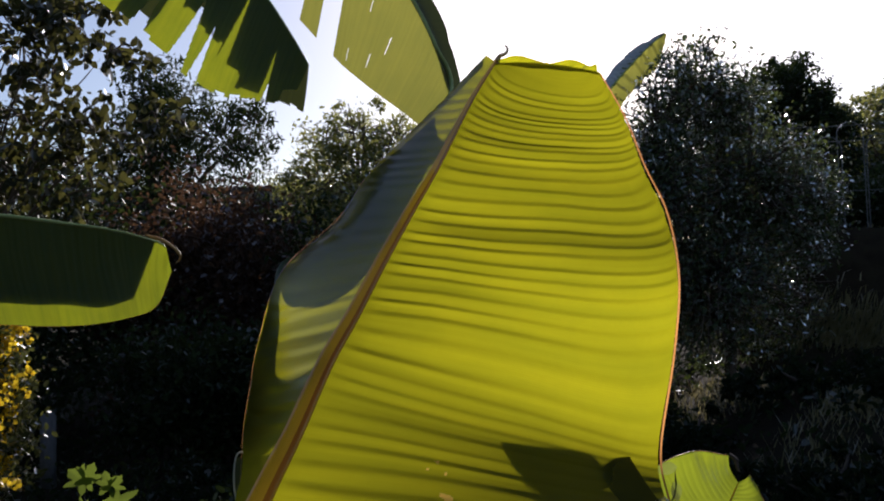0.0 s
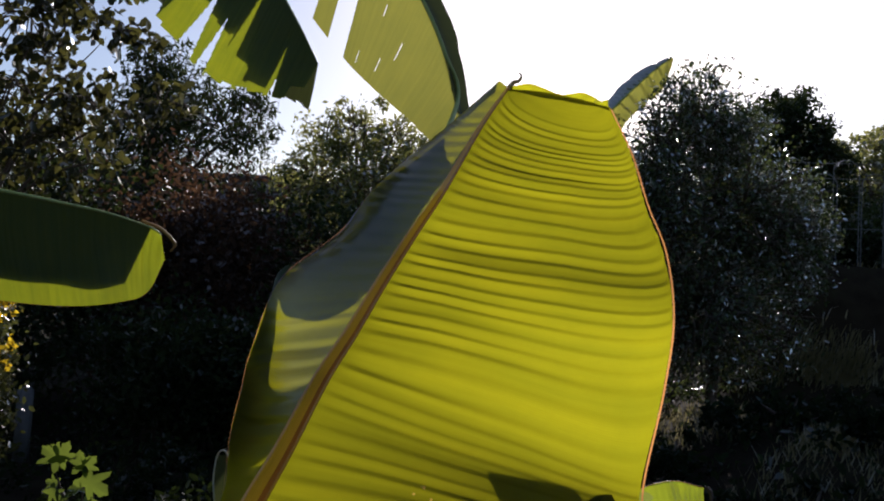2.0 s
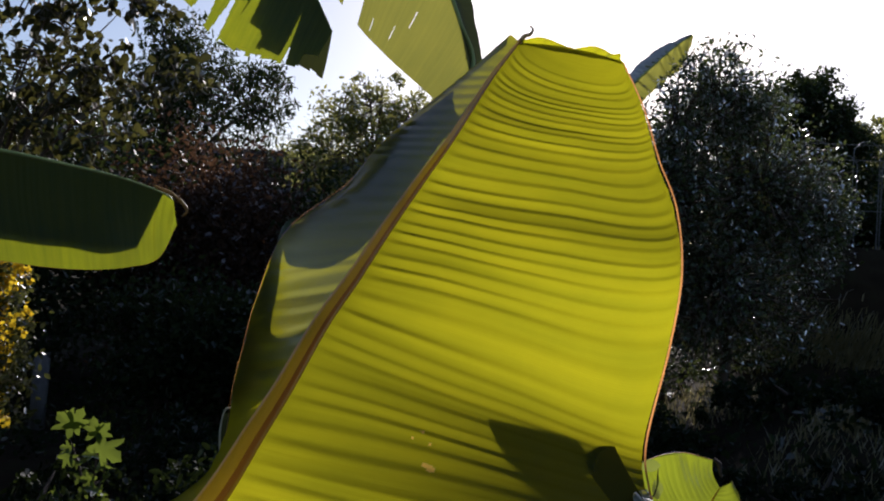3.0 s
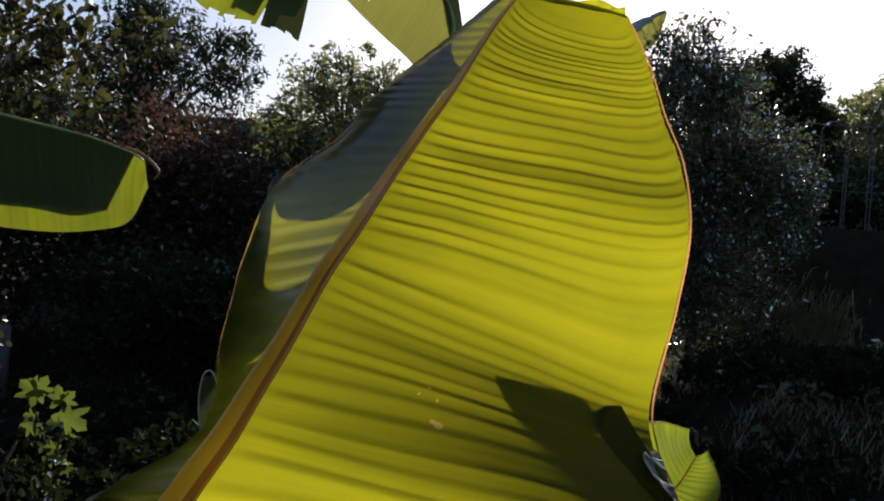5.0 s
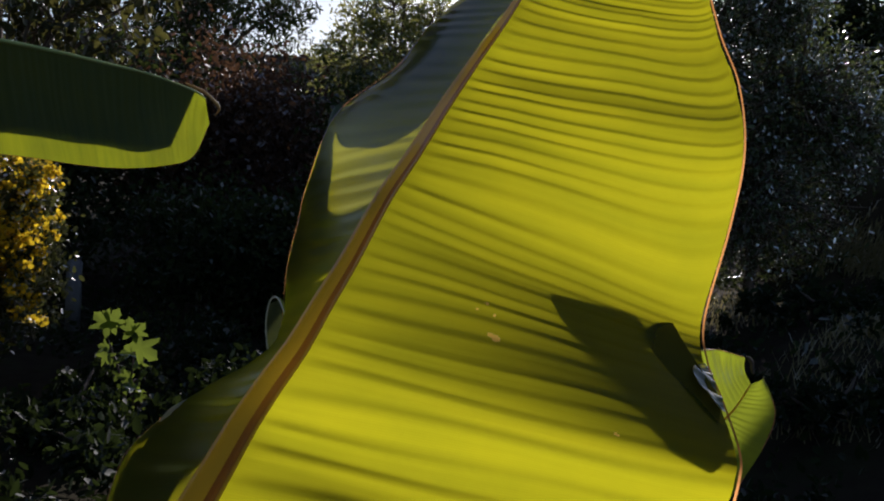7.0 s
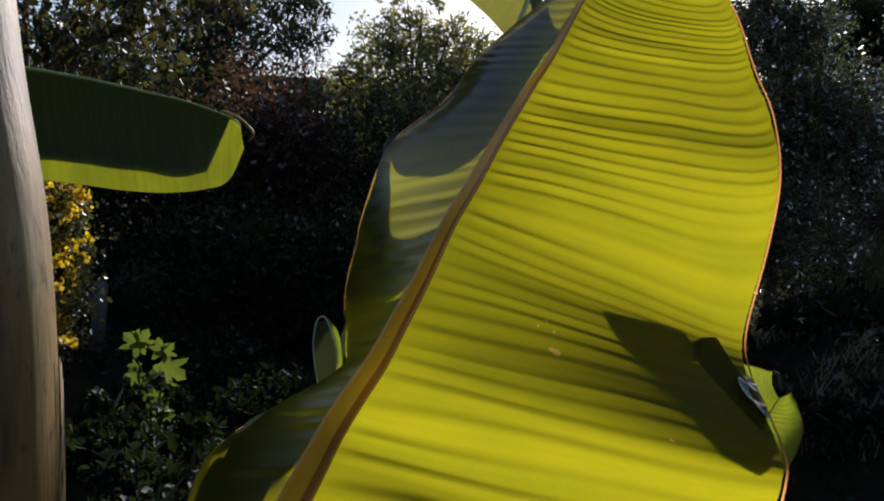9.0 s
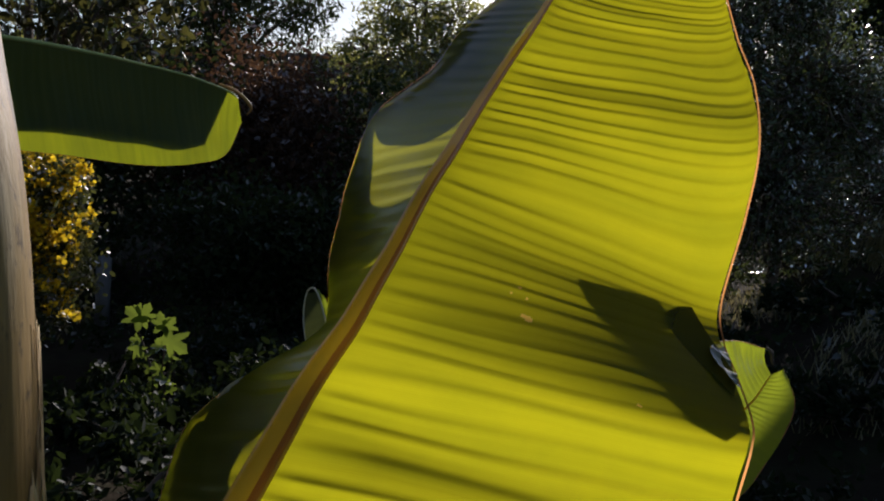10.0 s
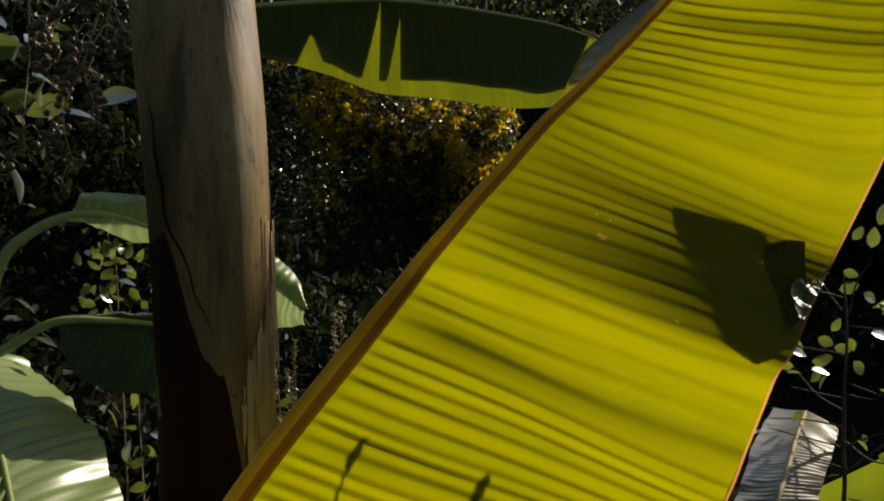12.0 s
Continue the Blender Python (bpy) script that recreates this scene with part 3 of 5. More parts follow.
    # pale patch at the bend of the margin
    part("margin_patch", blade([(-0.3309, 0.835, 1.4408), (-0.3082, 0.8083, 1.4645), (-0.2805, 0.7867, 1.4834), (-0.2497, 0.7604, 1.5019)], [(-0.325, 0.8334, 1.4392), (-0.2916, 0.8071, 1.455), (-0.2736, 0.785, 1.4777), (-0.2485, 0.7585, 1.5012)], 60, 10, 0.0006, 5, -0.001, 0.001, 15), PALE_PATCH, half_b, "pale patch at the margin")
    return leaf


build_main_leaf()


# ---- banana stem beside the camera ----
def build_stem():
    stem = thing("banana_tree", -0.50, 0.64, 0.0, "banana tree with a pale dry stem and peeling brown sheath", "banana tree")
    axis = [(-0.50, 0.64, -0.03), (-0.50, 0.64, 0.5), (-0.504, 0.635, 1.0), (-0.507, 0.632, 1.25), (-0.515, 0.63, 1.45), (-0.533, 0.629, 1.65), (-0.577, 0.643, 1.85), (-0.64, 0.66, 2.3), (-0.68, 0.68, 2.8)]
    rad = [0.105, 0.095, 0.085, 0.0775, 0.0785, 0.082, 0.079, 0.076, 0.07]
    sides, n = 72, 150
    v, f = tube(axis, rad, sides, n)
    v = v.reshape(n, sides, 3)
    c = v.mean(1, keepdims=True)
    a = np.linspace(0, 2 * math.pi, sides, endpoint=False)
    h = np.linspace(0, 1, n)[:, None]
    lump = 1 + 0.010 * np.sin(3 * a[None, :] + 4 * h) + 0.006 * np.sin(7 * a[None, :] + 9 * h + 1) + 0.010 * np.sin(26 * h + a[None, :])
    v = c + (v - c) * lump[:, :, None]
    me = mesh_of(v.reshape(-1, 3), f)
    part("stem", me, STEM_PALE, stem)
    # dark brown layer round the lower part of the stem; its upper rim runs slantwise
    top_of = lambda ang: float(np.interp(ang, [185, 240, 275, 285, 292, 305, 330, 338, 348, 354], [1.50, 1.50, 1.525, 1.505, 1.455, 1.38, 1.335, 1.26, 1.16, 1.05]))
    vs, rows_n, cols_n = [], 40, 40
    ax = spline(axis, 400)
    for j in range(cols_n):
        q = j / (cols_n - 1)
        ang = math.radians(185 + 169 * q)
        top = top_of(185 + 169 * q) + 0.004 * math.sin(q * 37 + 1) + 0.003 * math.sin(q * 83)
        for i in range(rows_n):
            z = -0.02 + (top + 0.02) * i / (rows_n - 1)
            p = ax[np.argmin(abs(ax[:, 2] - z))]
            r = float(np.interp(z, [q2[2] for q2 in axis], rad)) * 1.034 + 0.001 * math.sin(z * 40 + q * 9)
            vs.append((p[0] + r * math.cos(ang), p[1] + r * math.sin(ang), z))
    idx = np.arange(rows_n * cols_n).reshape(cols_n, rows_n)
    fs = np.stack([idx[:-1, :-1], idx[1:, :-1], idx[1:, 1:], idx[:-1, 1:]], -1).reshape(-1, 4)
    sh = part("sheath", mesh_of(np.array(vs), fs), STEM_BROWN, stem, "dark brown layer low on the stem")
    m = sh.modifiers.new("thick", "SOLIDIFY")
    m.thickness = 0.003
    # long slanting crack in the sheath
    crack = []
    for s2 in np.linspace(0, 1, 12):
        z = 1.69 - 0.29 * s2
        p = ax[np.argmin(abs(ax[:, 2] - z))]
        ang = math.radians(float(np.interp(z, [1.40, 1.50, 1.552, 1.69], [318, 295, 279, 270])) + 2 * math.sin(21 * s2))
        r = float(np.interp(z, [q2[2] for q2 in axis], rad)) * 1.005
        crack.append((p[0] + r * math.cos(ang), p[1] + r * math.sin(ang), z))
    part("crack", rod(crack, [0.0006, 0.0024, 0.0018, 0.0005], 6, 60), STEM_BROWN, stem, "dark slanting crack")
    # dry ochre sheath peeling on the other side
    vs2, rn, cn = [], 30, 24
    for j in range(cn):
        q = j / (cn - 1)
        ang = math.radians(350 + 50 * q)
        top = 1.33 + 0.14 * q ** 0.8 + 0.02 * math.sin(q * 23) + 0.012 * math.sin(q * 51)
        low = 0.95 + 0.03 * math.sin(q * 31)
        for i in range(rn):
            z = low + (top - low) * i / (rn - 1)
            p = ax[np.argmin(abs(ax[:, 2] - z))]
            r = float(np.interp(z, [q2[2] for q2 in axis], rad)) * 1.026 + 0.0012 * math.sin(q * 60 + z * 5) + 0.004 * (1 - i / (rn - 1)) ** 2
            vs2.append((p[0] + r * math.cos(ang), p[1] + r * math.sin(ang), z))
    idx = np.arange(rn * cn).reshape(cn, rn)
    fs = np.stack([idx[:-1, :-1], idx[1:, :-1], idx[1:, 1:], idx[:-1, 1:]], -1).reshape(-1, 4)
    part("sheath", mesh_of(np.array(vs2), fs), FIBRE, stem, "dry ochre peeling sheath")
    # frayed strips where the pale sheath has split
    rnd = np.random.RandomState(4)
    for k in range(46):
        ang = math.radians(346 + 62 * rnd.rand())
        z1 = 1.30 + 0.16 * rnd.rand() + (0.10 if ang > math.radians(375) else -0.06)
        z0 = z1 - 0.05 - 0.13 * rnd.rand()
        w = 0.0008 + 0.0045 * rnd.rand() ** 4
        out, twist = 0.005 * rnd.rand() ** 2, 0.10 * rnd.randn()
        ring = []
        for s in np.linspace(0, 1, 9):
            z = z1 + (z0 - z1) * s
            p = ax[np.argmin(abs(ax[:, 2] - z))]
            r = float(np.interp(z, [q2[2] for q2 in axis], rad)) * 1.02 + 0.003 + out * s * s
            a2 = ang + twist * s * s
            t2 = np.array([-math.sin(a2), math.cos(a2), 0]) * w * (1 - 0.75 * s) * (1 + 0.2 * math.sin(9 * s + k))
            c2 = np.array([p[0] + r * math.cos(a2), p[1] + r * math.sin(a2), z])
            ring += [c2 - t2, c2 + np.array([math.cos(a2), math.sin(a2), 0]) * w * 0.3, c2 + t2]
        idx2 = np.arange(27).reshape(9, 3)
        f2 = np.stack([idx2[:-1, :-1], idx2[:-1, 1:], idx2[1:, 1:], idx2[1:, :-1]], -1).reshape(-1, 4)
        part("fibre_strip", mesh_of(np.array(ring), f2), FIBRE, stem)
    return stem


build_stem()


# ---- banana plant behind, with the folded leaves ----
def slit(cu, cv, at, lo, half):
    return (abs(cu - at) < half * np.clip((cv - lo) / (1 - lo), 0, 1)) & (cv > lo)


def pushed(points, k):
    """The points moved away from the garden path where one stands, k times as far."""
    c = np.array([0.047, -0.005, 1.755])
    return [tuple(c + (np.array(p) - c) * k) for p in points]


def build_plant_left():
    stem = thing("banana_plant", -2.25, 2.10, 0.0, "banana plant with drooping folded torn leaves", "banana plant")
    part("stem", rod([(-2.25, 2.10, -0.02), (-2.25, 2.10, 0.7), (-2.24, 2.10, 1.4), (-2.22, 2.09, 2.0)], [0.055, 0.05, 0.045, 0.03], 16, 40), STEM_GREEN, stem)
    # the drooping leaf: two halves hang from the midrib
    mid = [(-2.22, 2.092, 2.0), (-2.034, 2.193, 2.024), (-1.883, 2.274, 2.039), (-1.732, 2.355, 2.051), (-1.616, 2.418, 2.048), (-1.508, 2.475, 2.040), (-1.382, 2.543, 2.026), (-1.255, 2.611, 2.007), (-1.146, 2.670, 1.988), (-1.03, 2.735, 1.952), (-1.0, 2.75, 1.93)]
    near = [(-2.191, 2.108, 1.836), (-2.002, 2.209, 1.798), (-1.857, 2.287, 1.761), (-1.718, 2.368, 1.712), (-1.60, 2.43, 1.704), (-1.46, 2.50, 1.697), (-1.33, 2.575, 1.684), (-1.22, 2.63, 1.683), (-1.11, 2.69, 1.70), (-1.03, 2.735, 1.735), (-0.985, 2.757, 1.85)]
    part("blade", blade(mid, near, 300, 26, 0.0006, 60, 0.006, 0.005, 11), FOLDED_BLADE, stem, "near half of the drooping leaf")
    dark = [(-2.219, 2.093, 1.83), (-2.012, 2.205, 1.80), (-1.913, 2.257, 1.82), (-1.76, 2.33, 1.755), (-1.64, 2.40, 1.752), (-1.50, 2.48, 1.764), (-1.37, 2.55, 1.752), (-1.26, 2.61, 1.745), (-1.18, 2.65, 1.738), (-1.092, 2.70, 1.762)]
    far = [tuple(np.array(p) + np.array(SUN) * 0.10) for p in dark]
    tears = lambda cu, cv: slit(cu, cv, 0.350, 0.05, 0.0244) | slit(cu, cv, 0.417, 0.2, 0.0189) | slit(cu, cv, 0.178, 0.55, 0.055)
    # far half passes little light, to deepen its shadow on the near half
    part("blade", blade(mid[:-1], far, 420, 40, 0.0006, 60, 0.004, 0.001, 12, tears), DIM_BLADE, stem, "far half of the drooping leaf, torn in strips")
    part("midrib", rod(mid, [0.011, 0.009, 0.006, 0.003], 10, 80), RIB_GREEN, stem)
    part("margin", rod(near, [0.0009, 0.0009, 0.0009], 6, 120), MARGIN, stem, "thin glowing margin")
    bits = [(-1.06, 2.72, 1.975), (-1.01, 2.745, 1.955), (-0.975, 2.75, 1.93), (-0.952, 2.75, 1.90), (-0.968, 2.75, 1.875)]
    part("tip", rod(bits, [0.003, 0.006, 0.005, 0.006, 0.002], 8, 30, 0.5), MIDRIB, stem, "dry curled brown tip")
    # the tattered leaf overhead
    mid = [(-2.21, 2.09, 2.0), (-2.0, 2.2, 2.6), (-1.5, 2.4, 3.0), (-1.10, 2.48, 3.0), (-0.882, 2.5, 2.91), (-0.724, 2.5, 2.814), (-0.603, 2.5, 2.702), (-0.519, 2.5, 2.575), (-0.455, 2.5, 2.459)]
    mid = mid[:2] + [(-1.75, 2.7, 3.25)] + pushed(mid[3:], 1.3)
    part("midrib", rod(mid, [0.02, 0.015, 0.011, 0.008, 0.006, 0.004, 0.002], 10, 90), RIB_GREEN, stem)
    mid = mid[3:]
    near = [(-1.32, 2.45, 2.80), (-1.10, 2.47, 2.665), (-0.89, 2.47, 2.49), (-0.745, 2.47, 2.362), (-0.593, 2.47, 2.345), (-0.512, 2.47, 2.322)]
    near = pushed(near, 1.3)
    torn = lambda cu, cv: slit(cu, cv, 0.30, 0.3, 0.02) | slit(cu, cv, 0.43, 0.35, 0.03) | slit(cu, cv, 0.50, 0.5, 0.02) | slit(cu, cv, 0.80, 0.72, 0.012) | (cv > 0.97 + 0.03 * np.sin(cu * 17) + 0.012 * np.sin(cu * 90)) | ((cu > 0.9) & (cv > 0.75 - 1.5 * (cu - 0.9)))
    part("blade", blade(mid, near, 300, 30, 0.0006, 50, 0.004, 0.002, 13, torn), FOLDED_BLADE, stem, "near half of the tattered leaf")
    back = [(p[0] + 0.02, p[1] + 0.16, p[2] + h) for p, h in zip(near, (0.12, 0.10, 0.085, 0.09, 0.04, 0.01))]
    strips = lambda cu, cv: slit(cu, cv, 0.22, 0.1, 0.03) | slit(cu, cv, 0.36, 0.1, 0.035) | slit(cu, cv, 0.58, 0.05, 0.03) | slit(cu, cv, 0.78, 0.3, 0.02) | (cv > np.array([0.95, 0.70, 1.0, 0.55, 0.60, 0.72, 0.85, 1.0, 0.96])[(cu * 8.999).astype(int)] + 0.012 * np.sin(cu * 40))
    part("blade", blade(mid, back, 420, 40, 0.0006, 50, 0.004, 0.002, 14, strips), DIM_BLADE, stem, "far half of the tattered leaf")
    return stem


build_plant_left()


def build_plant_behind():
    stem = thing("banana_plant", -0.60, 2.45, 0.0, "young banana plant with raised leaves behind the large leaf", "banana plant")
    part("stem", rod([(-0.60, 2.45, -0.02), (-0.60, 2.45, 0.5), (-0.59, 2.45, 1.15)], [0.055, 0.05, 0.035], 16, 30), STEM_GREEN, stem)
    # leaf arching up
    mid = [(0.05, 1.83, 1.95), (0.029, 1.80, 2.093), (-0.005, 1.80, 2.187), (-0.036, 1.80, 2.294), (-0.079, 1.80, 2.39), (-0.138, 1.80, 2.487), (-0.205, 1.80, 2.567), (-0.27, 1.80, 2.62)]
    mid = pushed(mid, 1.75)
    part("midrib", rod([(-0.59, 2.45, 1.10), (-0.42, 2.45, 1.6), (-0.18, 2.45, 2.0)] + mid[2:], [0.016, 0.014, 0.011, 0.008, 0.005], 10, 80), RIB_GREEN, stem)
    edge = [(0.03, 1.79, 1.88), (-0.009, 1.76, 2.033), (-0.060, 1.76, 2.096), (-0.110, 1.76, 2.142), (-0.165, 1.76, 2.185), (-0.213, 1.76, 2.227), (-0.255, 1.76, 2.268), (-0.325, 1.76, 2.35)]
    cuts = lambda cu, cv: ((cu > 0.857) & (cu < 0.93)) | ((abs(cu - 0.60) < 0.0018) & (abs(cv - 0.55) < 0.09)) | ((abs(cu - 0.66) < 0.0018) & (abs(cv - 0.80) < 0.06)) | ((abs(cu - 0.72) < 0.0018) & (abs(cv - 0.42) < 0.05)) | ((abs(cu - 0.78) < 0.0018) & (abs(cv - 0.9) < 0.06))
    part("blade", blade(mid, pushed(edge, 1.75), 320, 40, 0.0006, 50, -0.006, 0.0015, 21, cuts), UPPER_BLADE, stem)
    other = [(0.08, 1.86, 1.95), (0.056, 1.84, 2.092), (0.023, 1.84, 2.192), (-0.004, 1.85, 2.299), (-0.022, 1.85, 2.375), (-0.083, 1.85, 2.48), (-0.143, 1.85, 2.56), (-0.22, 1.86, 2.61)]
    # the shaded half takes the dim blade, its shade in the colour
    part("blade", blade(mid, pushed(other, 1.75), 200, 16, 0.001, 40, 0.02, 0.003, 22), DIM_BLADE, stem, "rolled half of the leaf, its shade put into the colour")
    return stem


build_plant_behind()


def build_plant_far():
    x, y = 1.55, 9.5
    stem = thing("banana_plant", x, y, gz(x, y), "banana plant farther off with one narrow upright leaf", "banana plant")
    part("stem", rod([(x, y, gz(x, y) - 0.02), (x, y, 1.4), (x, y, 2.2)], [0.10, 0.09, 0.06], 14, 30), STEM_GREEN, stem)
    mid = [(0.338, 2.2, 2.193), (0.408, 2.2, 2.28), (0.462, 2.2, 2.338), (0.515, 2.2, 2.389), (0.553, 2.2, 2.417)]
    low = [(0.39, 2.17, 2.188), (0.442, 2.17, 2.243), (0.487, 2.17, 2.287), (0.53, 2.17, 2.338), (0.556, 2.19, 2.413)]
    high = [(0.309, 2.24, 2.217), (0.386, 2.24, 2.298), (0.44, 2.24, 2.36), (0.501, 2.23, 2.405), (0.551, 2.21, 2.421)]
    mid, low, high = pushed(mid, 4.2), pushed(low, 4.2), pushed(high, 4.2)
    part("midrib", rod([(x, y, 2.15), (x - 0.12, y, 2.9)] + mid, [0.035, 0.026, 0.018, 0.011, 0.004], 10, 60), RIB_GREEN, stem)
    part("blade", blade(mid, low, 160, 14, 0.020, 7, 0.012, 0.016, 23), UPPER_BLADE, stem)
    # upper half darker: its shade is put into the blade colour
    part("blade", blade(mid, high, 160, 10, 0.004, 20, 0.012, 0.006, 24), DIM_BLADE, stem)
    return stem


build_plant_far()


def build_rolled_leaf():
    stem = thing("banana_sucker", -0.40, 1.53, 0.0, "slender banana sucker with a rolled pale-rimmed leaf", "banana plant")
    part("stem", rod([(-0.40, 1.53, -0.02), (-0.395, 1.525, 0.7), (-0.38, 1.51, 1.20)], [0.03, 0.025, 0.012], 12, 30), STEM_GREEN, stem)
    outer = [(-0.38, 1.505, 1.19), (-0.39, 1.502, 1.327), (-0.404, 1.504, 1.386), (-0.409, 1.506, 1.429), (-0.406, 1.509, 1.465)]
    inner = [(-0.37, 1.49, 1.20), (-0.359, 1.487, 1.366), (-0.359, 1.489, 1.409), (-0.371, 1.491, 1.449), (-0.384, 1.491, 1.477)]
    lit = [(-0.36, 1.50, 1.20), (-0.349, 1.498, 1.364), (-0.351, 1.50, 1.407), (-0.36, 1.502, 1.448), (-0.382, 1.502, 1.478)]
    # dim blade for the shaded half, bright blade for the lit one
    part("blade", blade(outer, inner, 90, 12, 0.0005, 12, 0.006, 0.0, 17), DIM_BLADE, stem, "grey-green rolled half, its shade put into the colour")
    part("blade", blade(inner, lit, 90, 8, 0.0005, 12, 0.002, 0.0, 18), SMALL_BLADE, stem, "yellow-green half, its backlight put into the colour")
    part("margin", rod(outer[1:] + [(-0.396, 1.50, 1.478)] + inner[:0:-1], [0.0012, 0.0018, 0.0016, 0.0012], 6, 60), PALE_PATCH, stem, "pale rim")
    return stem


build_rolled_leaf()


def build_small_leaf():
    stem = thing("banana_sucker", -0.10, 1.95, 0.0, "banana sucker with one small round-tipped leaf, lit through", "banana plant")
    mid = [(0.02, 1.98, 0.70), (0.267, 2.05, 0.863), (0.486, 2.15, 1.043), (0.588, 2.20, 1.101), (0.664, 2.25, 1.158), (0.715, 2.29, 1.225)]
    up = [(0.0, 2.0, 0.78), (0.217, 2.08, 0.972), (0.379, 2.16, 1.204), (0.485, 2.21, 1.287), (0.591, 2.25, 1.317), (0.695, 2.30, 1.295)]
    down = [(0.06, 2.0, 0.66), (0.361, 2.08, 0.81), (0.61, 2.18, 0.889), (0.716, 2.24, 1.001), (0.787, 2.29, 1.135), (0.752, 2.31, 1.243)]
    part("midrib", rod([(-0.10, 1.95, -0.02), (-0.09, 1.95, 0.4)] + mid, [0.012, 0.010, 0.006, 0.0045, 0.002], 10, 60), RIB, stem)
    part("blade", blade(mid, up, 200, 24, 0.0006, 60, -0.012, 0.002, 25), SMALL_BLADE, stem)
    part("blade", blade(mid, down, 200, 24, 0.0006, 60, -0.012, 0.002, 26), SMALL_BLADE, stem)
    part("margin", rod(up[1:], [0.0011] * 3, 6, 80), MARGIN, stem, "thin reddish margin")
    part("margin", rod(down[1:], [0.0011] * 3, 6, 80), MARGIN, stem, "thin reddish margin")
    part("tip", rod([(0.695, 2.295, 1.30), (0.712, 2.295, 1.285), (0.716, 2.295, 1.262), (0.722, 2.295, 1.25)], [0.003, 0.006, 0.005, 0.003], 8, 20), TWIG, stem, "dark curled tip")
    return stem


build_small_leaf()


# ---- trees and shrubs ----
def tree(name, x, y, label, category, lobes, per, leaf, mat, seed, trunk=0.12, limbs=7, droop=0.4, aspect=0.45, clump=0.22, k=1.0, lump=70):
    """A tapered trunk with limbs that reach into the lobes of the crown, and a crown of single leaves."""
    rnd = np.random.RandomState(seed)
    lobes = [tuple(np.array(l) * k + np.array([0, 0, 1.75 * (1 - k), 0, 0, 0])) for l in lobes]
    x, y, leaf, trunk = x * k, y * k, leaf * k, trunk * k
    z0 = gz(x, y)
    ob = thing(name, x, y, z0, label, category)
    lob = np.array(lobes, float)
    fork = z0 + 0.35 * (lob[:, 2].mean() - z0)
    pieces = [tube([(x, y, z0 - 0.05), (x + 0.03, y, (z0 + fork) / 2), (x, y, fork), (x + 0.1 * rnd.randn(), y, lob[:, 2].max())], [trunk, trunk * 0.8, trunk * 0.65, trunk * 0.12], 10, 24)]
    part("trunk", joined(pieces), BARK, ob)
    for j in range(limbs):
        l = lob[j % len(lob)]
        d = rnd.normal(size=3)
        d /= np.linalg.norm(d)
        end = l[:3] + d * l[3:] * 0.85
        s = np.array([x, y, fork + 0.25 * rnd.rand() * (lob[:, 2].max() - fork)])
        q = (s + end) / 2 + np.array([0, 0, 0.15 * np.linalg.norm(end - s)])
        part("limb", rod([s, q, end], [trunk * 0.42, trunk * 0.25, trunk * 0.06], 6, 14), BARK, ob)
    sprays = []
    pos = crown_points(lobes, per, rnd, clump, 0.35, lump, sprays)
    part("branchwork", joined([tube([a, (a + b) / 2 + 0.06 * np.array([0, 0, 1.0]), b, b + 0.35 * (b - a) * np.array([1, 1, 0.3])], [0.012 * k, 0.008 * k, 0.003 * k], 4, 8) for a, b in sprays]), BARK, ob)
    v, f = leaves_at(pos, leaf, rnd, aspect, 0.25, droop)
    part("crown", mesh_of(v, f), mat, ob)
    return ob


# trees round the garden
tree("tree", -6.4, 16.4, "dark feathery tree against the bright sky", "tree", [(-6.29, 16.0, 4.76, 0.99, 0.99, 1.21), (-5.93, 15.97, 5.63, 0.77, 0.77, 0.77), (-7.44, 16.28, 4.06, 2.02, 2.02, 1.46), (-4.96, 16.05, 4.83, 0.99, 0.99, 0.77), (-4.29, 16.07, 5.09, 0.66, 0.66, 0.5), (-4.9, 16.14, 3.17, 2.1, 2.1, 1.21), (-8.3, 15.96, 3.72, 1.65, 1.65, 1.21), (-6.46, 15.92, 6.2, 0.31, 0.5, 0.31)], [3600, 1700, 3200, 2200, 800, 7000, 1800, 220], 0.12, LEAF_DARK, 31, 0.2, 16, 0.8, 0.28, 0.2, lump=28)
tree("tree", -1.9, 14.6, "small tree with leaves lit from behind", "tree", [(-2.6, 14.38, 4.34, 0.54, 0.54, 0.54), (-1.96, 14.4, 4.57, 0.64, 0.64, 0.59), (-1.33, 14.44, 4.35, 0.59, 0.59, 0.54), (-2.77, 14.41, 3.66, 0.88, 0.88, 0.69), (-1.99, 14.44, 3.64, 1.08, 1.08, 0.88), (-1.01, 14.49, 3.61, 1.08, 1.08, 0.88), (-0.34, 14.55, 2.9, 1.28, 1.28, 1.08), (-1.63, 14.51, 2.55, 1.57, 1.57, 0.98), (-2.24, 14.37, 4.92, 0.18, 0.5, 0.22), (-1.7, 14.39, 5.0, 0.18, 0.5, 0.2)], [900, 1000, 1000, 1700, 2600, 4000, 6000, 8000, 90, 90], 0.085, LEAF_BRIGHT, 32, 0.13, 9, clump=0.2, lump=24)
